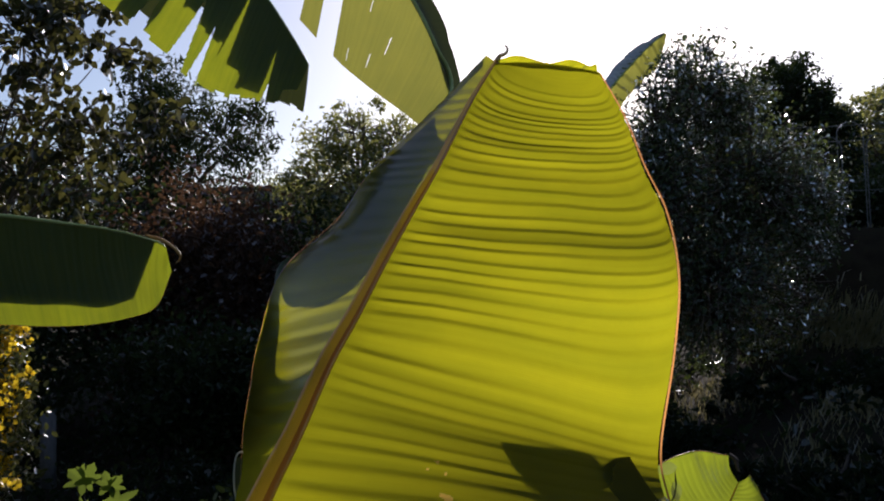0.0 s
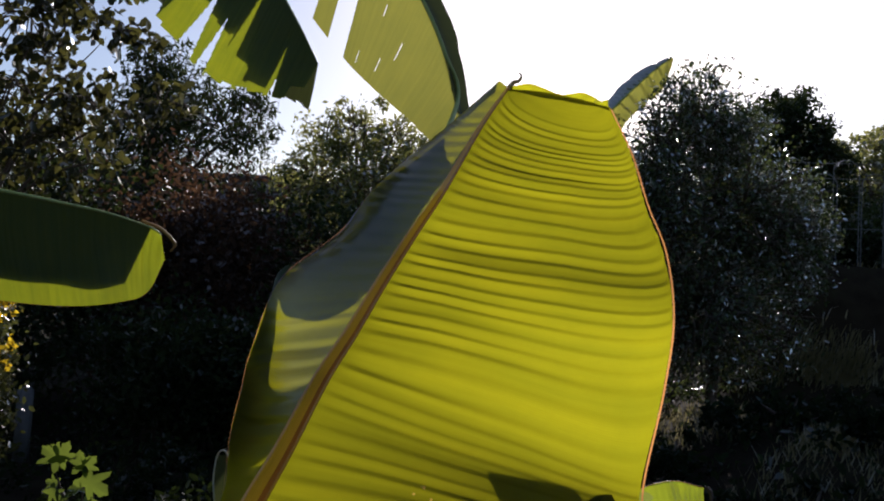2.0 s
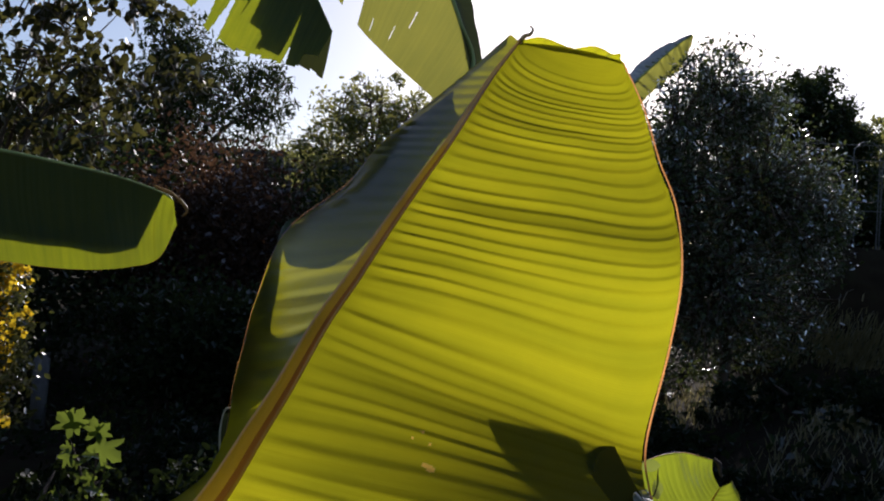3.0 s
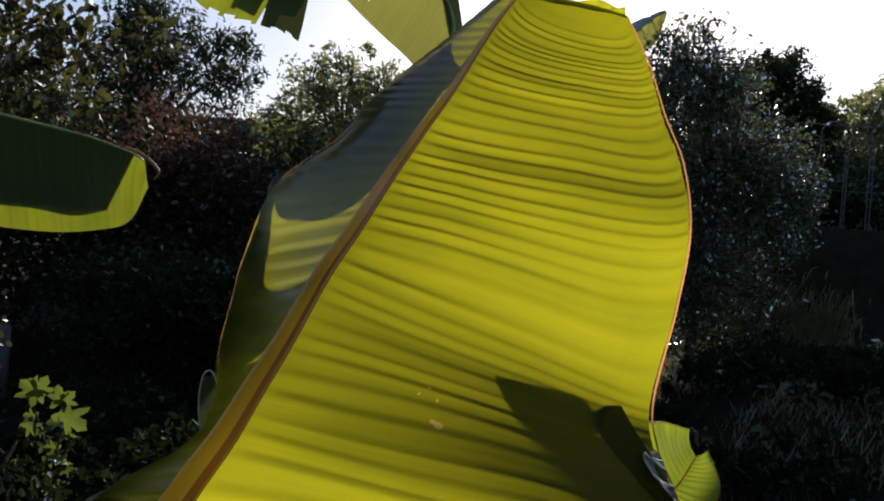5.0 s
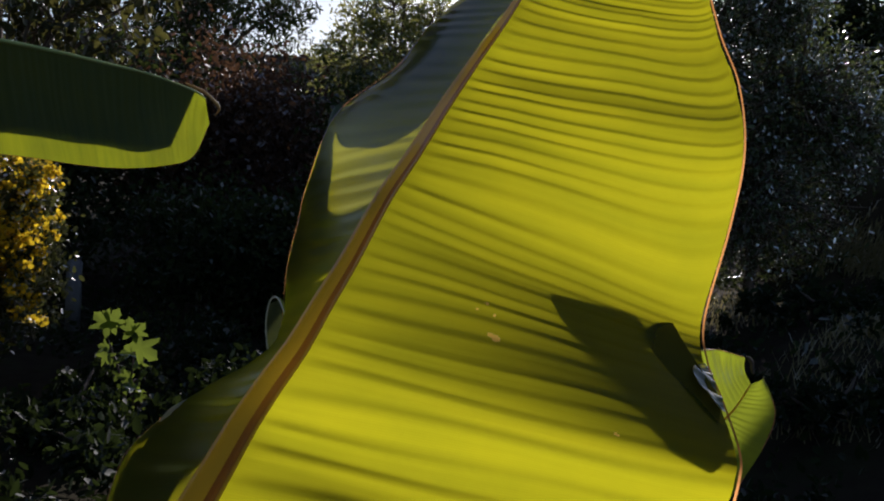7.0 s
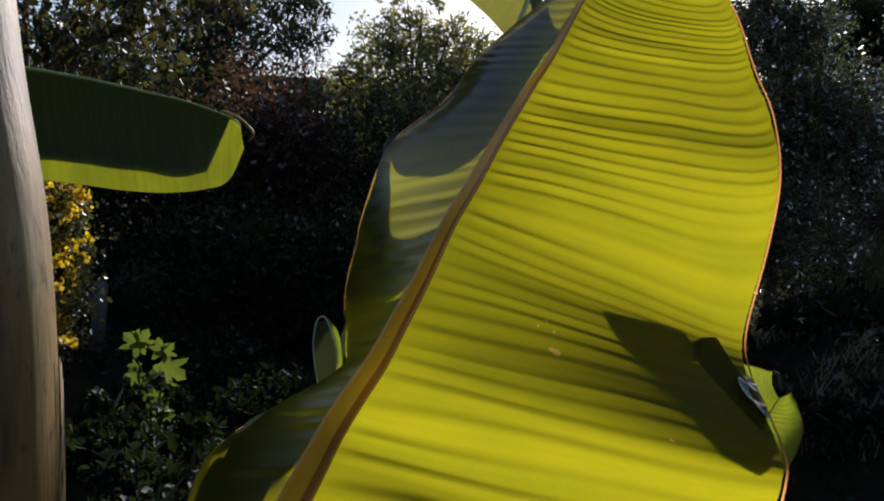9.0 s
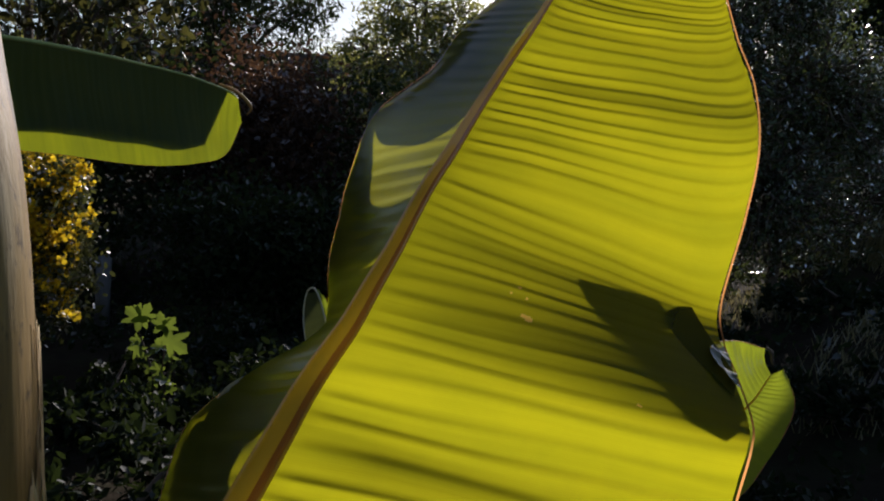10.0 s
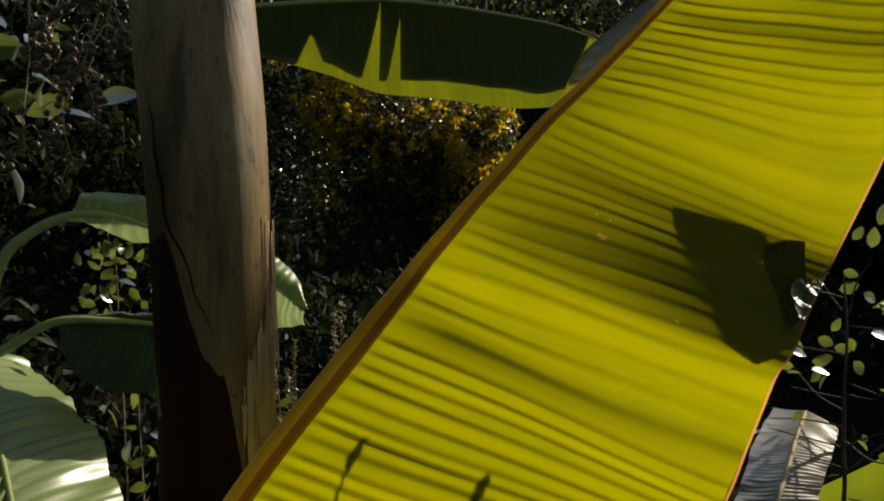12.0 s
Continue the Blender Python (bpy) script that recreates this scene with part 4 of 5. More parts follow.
tree("tree", -5.4, 8.6, "broad-leaved tree with drooping branch ends", "tree", [(-4.46, 8.08, 4.46, 0.68, 0.68, 0.62), (-3.95, 8.1, 4.56, 0.51, 0.51, 0.34), (-3.62, 8.13, 4.27, 0.4, 0.5, 0.16), (-4.19, 8.11, 3.94, 0.4, 0.5, 0.28), (-4.48, 8.32, 3.54, 0.75, 0.75, 0.4), (-3.83, 8.45, 3.54, 0.7, 0.7, 0.35), (-3.28, 8.57, 3.63, 0.41, 0.5, 0.27), (-4.67, 8.34, 3.03, 0.69, 0.69, 0.46), (-4.07, 8.56, 3.15, 0.77, 0.77, 0.41), (-5.36, 8.04, 4.49, 0.85, 0.85, 0.85), (-5.4, 8.09, 3.36, 0.85, 0.85, 0.68)], [400, 270, 120, 120, 210, 190, 110, 210, 190, 420, 420], 0.115, LEAF_BROWN, 33, 0.07, 12, 0.9, 0.6, 0.26, lump=11)
tree("tree", 2.4, 8.2, "tree with small shiny leaves glittering in the sun", "tree", [(2.18, 8.12, 3.52, 0.44, 0.5, 0.54), (2.56, 8.14, 3.45, 0.35, 0.5, 0.46), (1.82, 8.12, 3.2, 0.41, 0.5, 0.6), (1.78, 8.15, 2.61, 0.68, 0.68, 0.82), (2.67, 8.19, 2.69, 0.71, 0.71, 0.76), (2.23, 8.21, 1.7, 0.98, 0.98, 0.71), (1.21, 8.16, 1.9, 0.79, 0.79, 0.9), (3.1, 8.22, 2.46, 0.46, 0.5, 0.6), (2.27, 8.1, 3.98, 0.12, 0.5, 0.15), (1.97, 8.1, 3.85, 0.16, 0.5, 0.25), (1.28, 9.0, 3.0, 0.5, 0.5, 0.42), (0.80, 9.0, 2.9, 0.45, 0.5, 0.42)], [3000, 2000, 2600, 9000, 8500, 13000, 10000, 4500, 140, 300, 3500, 3500], 0.046, LEAF_SHINY, 34, 0.06, 10, clump=0.24, lump=26)
tree("tree", 4.9, 13.5, "round-headed dense dark tree", "tree", [(4.99, 13.61, 4.49, 0.84, 0.84, 0.82), (4.63, 13.62, 4.12, 0.82, 0.82, 0.73), (5.44, 13.66, 3.91, 0.73, 0.73, 0.73), (4.52, 13.66, 3.03, 1.18, 1.18, 1.18), (5.5, 13.71, 2.91, 1.18, 1.18, 1.18)], [16000, 8000, 8000, 9000, 9000], 0.075, LEAF_DARK, 35, 0.16, 8, clump=0.13)
tree("tree", 7.0, 14.5, "pale-leaved tree at the garden's edge", "tree", [(6.34, 14.68, 4.5, 0.27, 0.5, 0.47), (6.88, 14.69, 4.63, 0.33, 0.5, 0.49), (7.42, 14.71, 4.71, 0.59, 0.59, 0.68), (6.8, 14.74, 3.66, 1.07, 1.07, 0.98), (7.97, 14.79, 3.62, 1.17, 1.17, 1.27)], [500, 560, 2200, 6000, 6000], 0.09, LEAF_BRIGHT, 36, 0.10, 7, lump=24)


def shrub(x, y, rx, rz, n, leaf, mat, seed, label, ry=None, height=None):
    z0 = gz(x, y)
    rnd = np.random.RandomState(seed)
    ob = thing("shrub", x, y, z0, label, "shrub")
    ry = ry or rx * 0.8
    lobes = [(x + rx * 0.6 * (rnd.rand() * 2 - 1), y + ry * 0.4 * rnd.randn(), z0 + rz * (0.45 + 0.75 * rnd.rand()), rx * (0.5 + 0.3 * rnd.rand()), ry * 0.6, rz * (0.45 + 0.25 * rnd.rand())) for k in range(6)]
    lobes.append((x, y, z0 + rz * 0.6, rx * 0.95, ry * 0.7, rz * 0.62))
    for k in range(5):
        e = np.array(lobes[k][:3]) + np.array([0, 0, 0.2 * rz])
        part("branch", rod([(x + 0.1 * k - 0.2, y, z0 - 0.03), (x + 0.4 * (e[0] - x), y + 0.3 * (e[1] - y), z0 + 0.5 * (e[2] - z0)), e], [0.03, 0.02, 0.006], 6, 12), BARK, ob)
    pos = crown_points(lobes, [n // 7] * 7, rnd, 0.25)
    pos[:, 2] = np.maximum(pos[:, 2], z0 + 0.02)
    v, f = leaves_at(pos, leaf, rnd)
    part("foliage", mesh_of(v, f), mat, ob)
    return ob


shrub(-2.7, 8.6, 1.2, 1.15, 15000, 0.075, LEAF_DARK, 61, "dark hedge shrub in deep shade")
shrub(-1.2, 8.5, 1.3, 1.15, 18000, 0.075, LEAF_DARK, 62, "dark hedge shrub in deep shade")
shrub(0.5, 8.6, 1.2, 1.7, 15000, 0.075, LEAF_DARK, 63, "dark hedge shrub in deep shade")
# these three hedge shrubs carry their deep shade in the leaf colour
shrub(-4.4, 2.0, 1.1, 2.0, 12000, 0.07, LEAF_SHADED, 64, "dark hedge shrub in deep shade")
shrub(-5.2, 3.6, 1.2, 2.0, 12000, 0.07, LEAF_SHADED, 65, "dark hedge shrub in deep shade")
shrub(-4.0, 0.5, 1.1, 2.0, 12000, 0.07, LEAF_SHADED, 66, "dark hedge shrub in deep shade")
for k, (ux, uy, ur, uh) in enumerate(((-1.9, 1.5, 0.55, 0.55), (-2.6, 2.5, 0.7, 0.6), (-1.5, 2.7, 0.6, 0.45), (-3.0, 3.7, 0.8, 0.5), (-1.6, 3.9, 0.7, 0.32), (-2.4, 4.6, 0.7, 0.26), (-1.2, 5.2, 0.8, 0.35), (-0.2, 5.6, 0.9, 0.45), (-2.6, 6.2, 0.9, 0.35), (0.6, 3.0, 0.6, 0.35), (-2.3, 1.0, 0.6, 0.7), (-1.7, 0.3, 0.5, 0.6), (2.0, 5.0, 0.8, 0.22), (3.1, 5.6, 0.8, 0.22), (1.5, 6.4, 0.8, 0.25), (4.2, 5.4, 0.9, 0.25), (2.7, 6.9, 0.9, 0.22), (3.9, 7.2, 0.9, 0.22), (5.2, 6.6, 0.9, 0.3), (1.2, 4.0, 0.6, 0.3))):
    shrub(ux, uy, ur, uh, 2400, 0.06, LEAF_SHADED, 120 + k, "low leafy undergrowth, deep shade put into its leaf colour")
shrub(1.7, 10.4, 1.1, 0.55, 9000, 0.06, LEAF_DARK, 71, "low dark shrub on the bank")
shrub(1.3, 7.3, 0.8, 0.3, 5000, 0.05, LEAF_DARK, 72, "low dark shrub on the bank")
# unseen hedge behind the viewpoint, added to hold back sky fill
shrub(-3.4, -2.6, 1.6, 3.2, 12000, 0.12, LEAF_DARK, 67, "unseen hedge shrub added to cut the fill light")
shrub(-0.8, -4.0, 1.8, 3.2, 12000, 0.12, LEAF_DARK, 68, "unseen hedge shrub added to cut the fill light")
shrub(2.4, -3.4, 1.8, 1.5, 12000, 0.12, LEAF_DARK, 69, "unseen hedge shrub added to cut the fill light")
shrub(4.6, -0.4, 1.7, 1.3, 12000, 0.12, LEAF_DARK, 70, "unseen hedge shrub added to cut the fill light")
shrub(-3.6, 11.4, 1.9, 2.2, 21000, 0.09, LEAF_RED, 41, "reddish-brown shrub in deep shade")
shrub(-1.5, 11.8, 1.6, 1.9, 17000, 0.085, LEAF_DARK, 42, "dark green shrub in deep shade")
shrub(0.5, 12.0, 1.7, 2.0, 16000, 0.085, LEAF_DARK, 43, "dark green shrub in deep shade")
shrub(-6.6, 11.0, 2.0, 2.3, 18000, 0.10, LEAF_DARK, 44, "dark green shrub in deep shade")
shrub(4.6, 10.8, 1.3, 0.55, 12000, 0.07, LEAF_DARK, 45, "dark green shrub behind the hoops")
shrub(6.6, 11.5, 1.6, 0.6, 12000, 0.075, LEAF_DARK, 46, "dark green shrub behind the hoops")
shrub(-7.6, 7.4, 1.7, 2.2, 16000, 0.10, LEAF_DARK, 47, "dark green shrub in deep shade")
shrub(-6.2, 9.0, 1.0, 2.5, 10000, 0.11, LEAF_BRIGHT, 48, "tall shrub with pale glossy leaves")
shrub(-7.5, 3.0, 1.6, 2.4, 15000, 0.09, LEAF_DARK, 49, "dark green shrub in deep shade")


def build_flower_bush():
    x, y = -4.1, 6.0
    z0 = gz(x, y)
    rnd = np.random.RandomState(51)
    ob = thing("flowering_shrub", x, y, z0, "dense shrub covered in small yellow flowers", "shrub")
    lobes = [(-3.82, 5.47, 1.47, 0.73, 0.59, 0.39), (-3.3, 5.59, 1.25, 0.28, 0.3, 0.47), (-4.03, 5.37, 1.1, 0.6, 0.48, 0.47), (-3.42, 5.51, 0.81, 0.43, 0.34, 0.39), (-3.98, 5.33, 0.64, 0.6, 0.48, 0.43), (-4.46, 5.3, 1.54, 0.34, 0.3, 0.34), (-4.56, 5.39, 2.48, 0.39, 0.31, 0.17), (-5.03, 5.09, 1.1, 0.69, 0.55, 0.86)]
    for k, l in enumerate(lobes):
        part("branch", rod([(x + 0.08 * k - 0.16, y, z0 - 0.03), ((x + l[0]) / 2, y, z0 + 0.5 * l[2]), l[:3]], [0.025, 0.016, 0.005], 6, 12), BARK, ob)
    pos = crown_points(lobes, [4500, 2500, 4500, 3000, 4500, 2000, 1500, 4000], rnd, 0.24, 0.35, 30)
    pos[:, 2] = np.maximum(pos[:, 2], z0 + 0.03)
    v, f = leaves_at(pos, 0.05, rnd, 0.5)
    part("foliage", mesh_of(v, f), LEAF_OLIVE, ob)
    # flower heads gathered in sprays near the outside
    c = crown_points([(x, y - 0.15, z + 0.05, a, b, c) for x, y, z, a, b, c in lobes], [210, 190, 45, 80, 20, 100, 170, 20], rnd, 0.3, 0.75, 3)
    pos = np.repeat(c, 15, 0) + rnd.normal(size=(len(c) * 15, 3)) * 0.022
    v, f = leaves_at(pos, 0.030, rnd, 0.95)
    part("blossom", mesh_of(v, f), PETAL, ob, "sprays of small yellow flowers")
    return ob


build_flower_bush()


# ---- fig sapling ----
def lobed_leaf(p, way, side, size):
    """A hand-shaped leaf with five lobes."""
    half = [(-0.03, 0.08), (-0.13, 0.20), (-0.12, 0.40), (0.05, 0.35), (0.18, 0.26), (0.25, 0.20), (0.38, 0.36), (0.62, 0.58), (0.66, 0.44), (0.61, 0.30), (0.54, 0.19), (0.68, 0.19), (0.78, 0.22), (0.90, 0.08)]
    outline = [(0.0, 0.0)] + [(a, -b) for a, b in half] + [(1.0, 0.0)] + half[::-1]
    way, side = Vector(way).normalized(), Vector(side)
    side = (side - way * side.dot(way)).normalized()
    up = way.cross(side)
    bm = bmesh.new()
    c = bm.verts.new(Vector(p) + way * size * 0.35 + up * size * 0.05)
    vs = [bm.verts.new(Vector(p) + (way * a + side * b) * size - up * size * 0.25 * abs(b)) for a, b in outline]
    for i in range(len(vs)):
        bm.faces.new((c, vs[i], vs[(i + 1) % len(vs)]))
    return bm


def build_fig():
    x, y = -2.16, 4.85
    z0 = gz(x, y)
    rnd = np.random.RandomState(61)
    ob = thing("fig_sapling", x, y, z0, "young fig sapling with lobed leaves, top ones lit", "sapling")
    tops = [(-2.295, 4.820, 0.639), (-2.128, 4.820, 0.617), (-2.061, 4.820, 0.535), (-1.924, 4.820, 0.214), (-2.356, 4.820, 0.336), (-2.188, 4.820, 0.139)]
    for t in tops:
        held = part("shoot", rod([(x, y, z0 - 0.02), (x + 0.3 * (t[0] - x), y, z0 + 0.5 * (t[2] - z0)), t], [0.012, 0.009, 0.005], 8, 16), TWIG, ob)
        for k in range(5):
            s = 0.35 + 0.55 * k / 4
            p = (x + s * (t[0] - x), y + s * (t[1] - y), z0 + s * (t[2] - z0))
            a = rnd.rand() * 6.28
            w = (math.cos(a), 0.5 * math.sin(a), 0.25 * rnd.rand())
            part("leaf", lobed_leaf(p, w, (rnd.randn(), rnd.randn(), 1.2), 0.07 + 0.06 * rnd.rand()), LEAF_FIG, held)
    for p, way, side, size in (((-2.259, 4.790, 0.699), (-0.7, 0, 0.6), (0.5, 0.2, 0.7), 0.15), ((-2.273, 4.790, 0.705), (0.35, 0, 0.75), (0.8, 0.2, -0.4), 0.14), ((-2.131, 4.790, 0.667), (0.5, 0, 0.55), (0.7, 0.2, -0.6), 0.12), ((-2.138, 4.790, 0.667), (-0.1, 0, 0.8), (0.8, 0.2, 0.1), 0.12), ((-2.129, 4.790, 0.633), (0.75, 0, -0.45), (0.4, 0.1, 0.85), 0.19), ((-2.314, 4.790, 0.556), (0.6, 0, -0.6), (0.6, 0.3, 0.6), 0.10), ((-1.897, 4.790, 0.260), (0.5, 0, -0.2), (0.2, 0.2, 0.9), 0.12)):
        part("leaf", lobed_leaf(p, way, side, size), LEAF_FIG, ob, "bright leaf lit through")
    return ob


build_fig()


# ---- twiggy shrub beside the small leaf ----
def oval_leaf_mesh(size, seed):
    rnd = np.random.RandomState(seed)
    bm = bmesh.new()
    rows = []
    for i in range(8):
        x = i / 7
        w = 0.30 * math.sin(math.pi * x ** 0.85) ** 0.8 if 0 < i < 7 else 0.004
        z = -0.18 * x * x
        rows.append([bm.verts.new((x, -w, z + 0.22 * w)), bm.verts.new((x, 0, z)), bm.verts.new((x, w, z + 0.22 * w))])
    for p, q in zip(rows, rows[1:]):
        for k in range(2):
            bm.faces.new((p[k], p[k + 1], q[k + 1], q[k]))
    for vert in bm.verts:
        vert.co *= size
    me = bpy.data.meshes.new("leaf")
    bm.to_mesh(me)
    bm.free()
    me.materials.append(LEAF_TWIG)
    for p in me.polygons:
        p.use_smooth = True
    return me


def leafy(parent, me, p, a, b, c, s):
    ob = new("leaf", me)
    ob.parent = parent
    ob.matrix_parent_inverse = Matrix.Translation(-Vector(parent.location))
    ob.matrix_basis = pose(*p, a, b, c) @ Matrix.Diagonal((s, s, s, 1))
    return ob


def build_twigs():
    ob = thing("twiggy_shrub", 0.20, 1.62, 0.0, "thin dark-stemmed shrub with small oval leaves", "shrub")
    stem = [(0.20, 1.62, -0.02), (0.18, 1.65, 0.5), (0.152, 1.675, 0.953), (0.133, 1.709, 1.045), (0.111, 1.749, 1.174), (0.10, 1.76, 1.28), (0.07, 1.80, 1.40)]
    part("stem", rod(stem, [0.009, 0.008, 0.006, 0.004, 0.002], 8, 60), TWIG, ob)
    me = oval_leaf_mesh(0.041, 1)
    rnd = np.random.RandomState(71)
    sp = spline(stem, 100)
    ends = []
    for k in range(16):
        s = sp[35 + 4 * k]
        side = -1 if k % 2 else 1
        e = s + np.array([side * (0.10 + 0.16 * rnd.rand()), 0.08 * rnd.randn(), 0.10 * rnd.rand()])
        q = (s + e) / 2 + np.array([0, 0, -0.015])
        held = part("twig", rod([s, q, e], [0.0025, 0.002, 0.001], 5, 10), TWIG, ob)
        for j in range(4):
            p = s + (e - s) * (0.45 + 0.55 * j / 3)
            leafy(held, me, p, 60 * rnd.randn(), 35 * rnd.randn(), 360 * rnd.rand(), 0.6 + 0.6 * rnd.rand())
    # the long twig that arches before the small leaf
    arch = [(0.14, 1.69, 1.0), (0.26, 1.70, 1.15), (0.36, 1.71, 1.25), (0.42, 1.72, 1.33), (0.425, 1.72, 1.385)]
    part("twig", rod(arch, [0.003, 0.0025, 0.0015], 6, 30), TWIG, ob)
    for p, a, b, c, s in (((0.43, 1.72, 1.39), 80, 10, 170, 1.1), ((0.42, 1.72, 1.36), 85, 70, 20, 1.1), ((0.425, 1.72, 1.375), 70, 80, 60, 1.0), ((0.36, 1.71, 1.26), 60, 30, 200, 0.8), ((0.30, 1.70, 1.19), 80, 60, 90, 0.9)):
        leafy(ob, me, p, a, b, c, s)
    # fine side twigs and the round leaves lit through
    for tw in ([(0.123, 1.705, 1.097), (0.060, 1.685, 1.099), (-0.007, 1.648, 1.095)], [(0.130, 1.683, 1.062), (0.064, 1.654, 1.072), (0.005, 1.624, 1.083)], [(0.142, 1.646, 1.018), (0.089, 1.610, 1.004), (0.009, 1.580, 1.023)], [(0.116, 1.741, 1.144), (0.065, 1.733, 1.146), (0.010, 1.714, 1.152)], [(0.074, 1.830, 1.307), (0.042, 1.831, 1.341), (0.017, 1.833, 1.374)], [(0.117, 1.744, 1.153), (0.168, 1.751, 1.154), (0.182, 1.769, 1.175)], [(0.134, 1.692, 1.057), (0.166, 1.696, 1.083), (0.201, 1.707, 1.104)], [(0.087, 1.830, 1.300), (0.089, 1.865, 1.369), (0.108, 1.896, 1.418)]):
        part("twig", rod(tw, [0.0022, 0.0018, 0.0009], 5, 14), TWIG, ob)
    for p, a, b, c, s in (((0.061, 1.836, 1.350), 82, -18, 35, 1.15), ((0.058, 1.863, 1.387), 75, 10, 20, 0.85), ((0.069, 1.856, 1.460), 80, -50, 40, 0.90), ((0.107, 1.859, 1.447), 85, -85, 30, 1.10), ((0.115, 1.867, 1.496), 85, -80, 45, 1.10), ((0.076, 1.783, 1.238), 82, 12, 35, 1.00), ((0.043, 1.747, 1.208), 100, -5, 40, 1.25), ((0.066, 1.788, 1.269), 80, -60, 35, 0.80), ((0.116, 1.793, 1.214), 75, 50, 35, 1.00), ((0.098, 1.801, 1.258), 80, 60, 25, 0.80), ((0.108, 1.844, 1.351), 70, 30, 35, 0.90), ((0.044, 1.770, 1.253), 80, 20, 35, 1.00), ((0.044, 1.753, 1.188), 20, 5, 35, 1.00), ((0.163, 1.708, 1.090), 70, 60, 35, 0.60), ((0.038, 1.659, 1.100), 80, -40, 35, 0.70), ((0.135, 1.831, 1.272), 30, 10, 35, 1.20), ((-0.003, 1.742, 1.223), 35, 10, 35, 1.00)):
        leafy(ob, me, p, a, b, c, s)
    # leafy sprigs beside the margin of the large leaf
    for tw in ([(0.262, 1.826, 1.322), (0.230, 1.815, 1.376), (0.186, 1.812, 1.426)], [(0.269, 1.831, 1.346), (0.295, 1.822, 1.406), (0.308, 1.820, 1.461)], [(0.233, 1.819, 1.294), (0.199, 1.805, 1.327), (0.151, 1.798, 1.356)], [(0.290, 1.814, 1.270), (0.315, 1.804, 1.319), (0.328, 1.803, 1.362)]):
        held = part("twig", rod(tw, [0.002, 0.0016, 0.0008], 5, 14), TWIG, ob)
        line = spline(tw, 8)
        for j in range(7):
            leafy(held, me, line[j + 1] + 0.006 * rnd.randn(3), 75 + 35 * rnd.randn(), 360 * rnd.rand(), 30 + 40 * rnd.randn(), 0.55 + 0.45 * rnd.rand())
    return ob


build_twigs()


# ---- hoop-topped fence on the bank ----
def build_fence():
    y, first, last = 9.27, 3.12, 6.4
    z0 = gz(4.4, y)
    ob = thing("garden_fence", 3.5, y, z0, "hoop-topped galvanised garden fence on the bank", "fence")
    def hoop(x, w, top):
        h = w / 2
        pts = [(x - h, y, gz(x - h, y) - 0.05), (x - h, y, (z0 + top) / 2), (x - h, y, top - h)]
        pts += [(x - h * math.cos(a), y, top - h + h * math.sin(a)) for a in np.linspace(0.3, math.pi - 0.3, 9)]
        pts += [(x + h, y, top - h), (x + h, y, (z0 + top) / 2), (x + h, y, gz(x + h, y) - 0.05)]
        part("hoop", rod(pts, [0.006, 0.006], 8, 100), PIPE, ob)
    for i in range(6):
        hoop(3.57 + 0.55 * i, 0.28, 3.46 + 0.015 * i)
        hoop(3.88 + 0.55 * i, 0.28, 3.32 + 0.015 * i)
    for z in (3.44, 3.27, 2.72):
        part("rail", rod([(first, y + 0.008, z - 0.02), (4.6, y + 0.008, z + 0.01), (last, y + 0.008, z + 0.05)], [0.004, 0.004], 6, 30), PIPE, ob)
    return ob


build_fence()

# ---- house far behind ----
def build_house():
    x, y = -4.4, 17.5
    z0 = gz(x, y)
    ob = thing("house", x, y, z0, "low house with a slate roof behind the trees", "house")
    def box(a, b):
        bm = bmesh.new()
        bmesh.ops.create_cube(bm, size=1.0, matrix=Matrix.Translation([(p + q) / 2 for p, q in zip(a, b)]) @ Matrix.Diagonal([q - p for p, q in zip(a, b)] + [1]))
        return bm
    part("wall", box((-7.5, 16.6, z0 - 0.1), (-2.6, 20.5, 3.9)), WALL, ob)
    bm = bmesh.new()
    co = [(-7.7, 16.3, 3.9), (-2.4, 16.3, 3.9), (-2.4, 20.8, 3.9), (-7.7, 20.8, 3.9), (-7.7, 18.5, 4.25), (-2.4, 18.5, 4.25)]
    vs = [bm.verts.new(p) for p in co]
    for q in ((0, 1, 5, 4), (1, 2, 5), (2, 3, 4, 5), (3, 0, 4), (3, 2, 1, 0)):
        bm.faces.new([vs[i] for i in q])
    part("roof", bm, ROOF, ob)
    return ob


build_house()


# ---- stone post by the flowers ----
def build_post():
    x, y = -4.05, 7.75
    z0 = gz(x, y)
    bm = bmesh.new()
    bmesh.ops.create_cube(bm, size=1.0, matrix=Matrix.Translation((x, y, (z0 + 0.72) / 2 - 0.03)) @ Matrix.Diagonal((0.12, 0.12, 0.72 - z0 + 0.06, 1)))
    bmesh.ops.bevel(bm, geom=bm.edges[:], offset=0.02, segments=2, affect="EDGES")
    ob = part("stone_post", bm, STONE, None)
    tagged(ob, "short weathered grey stone post in the shade", "post")


build_post()


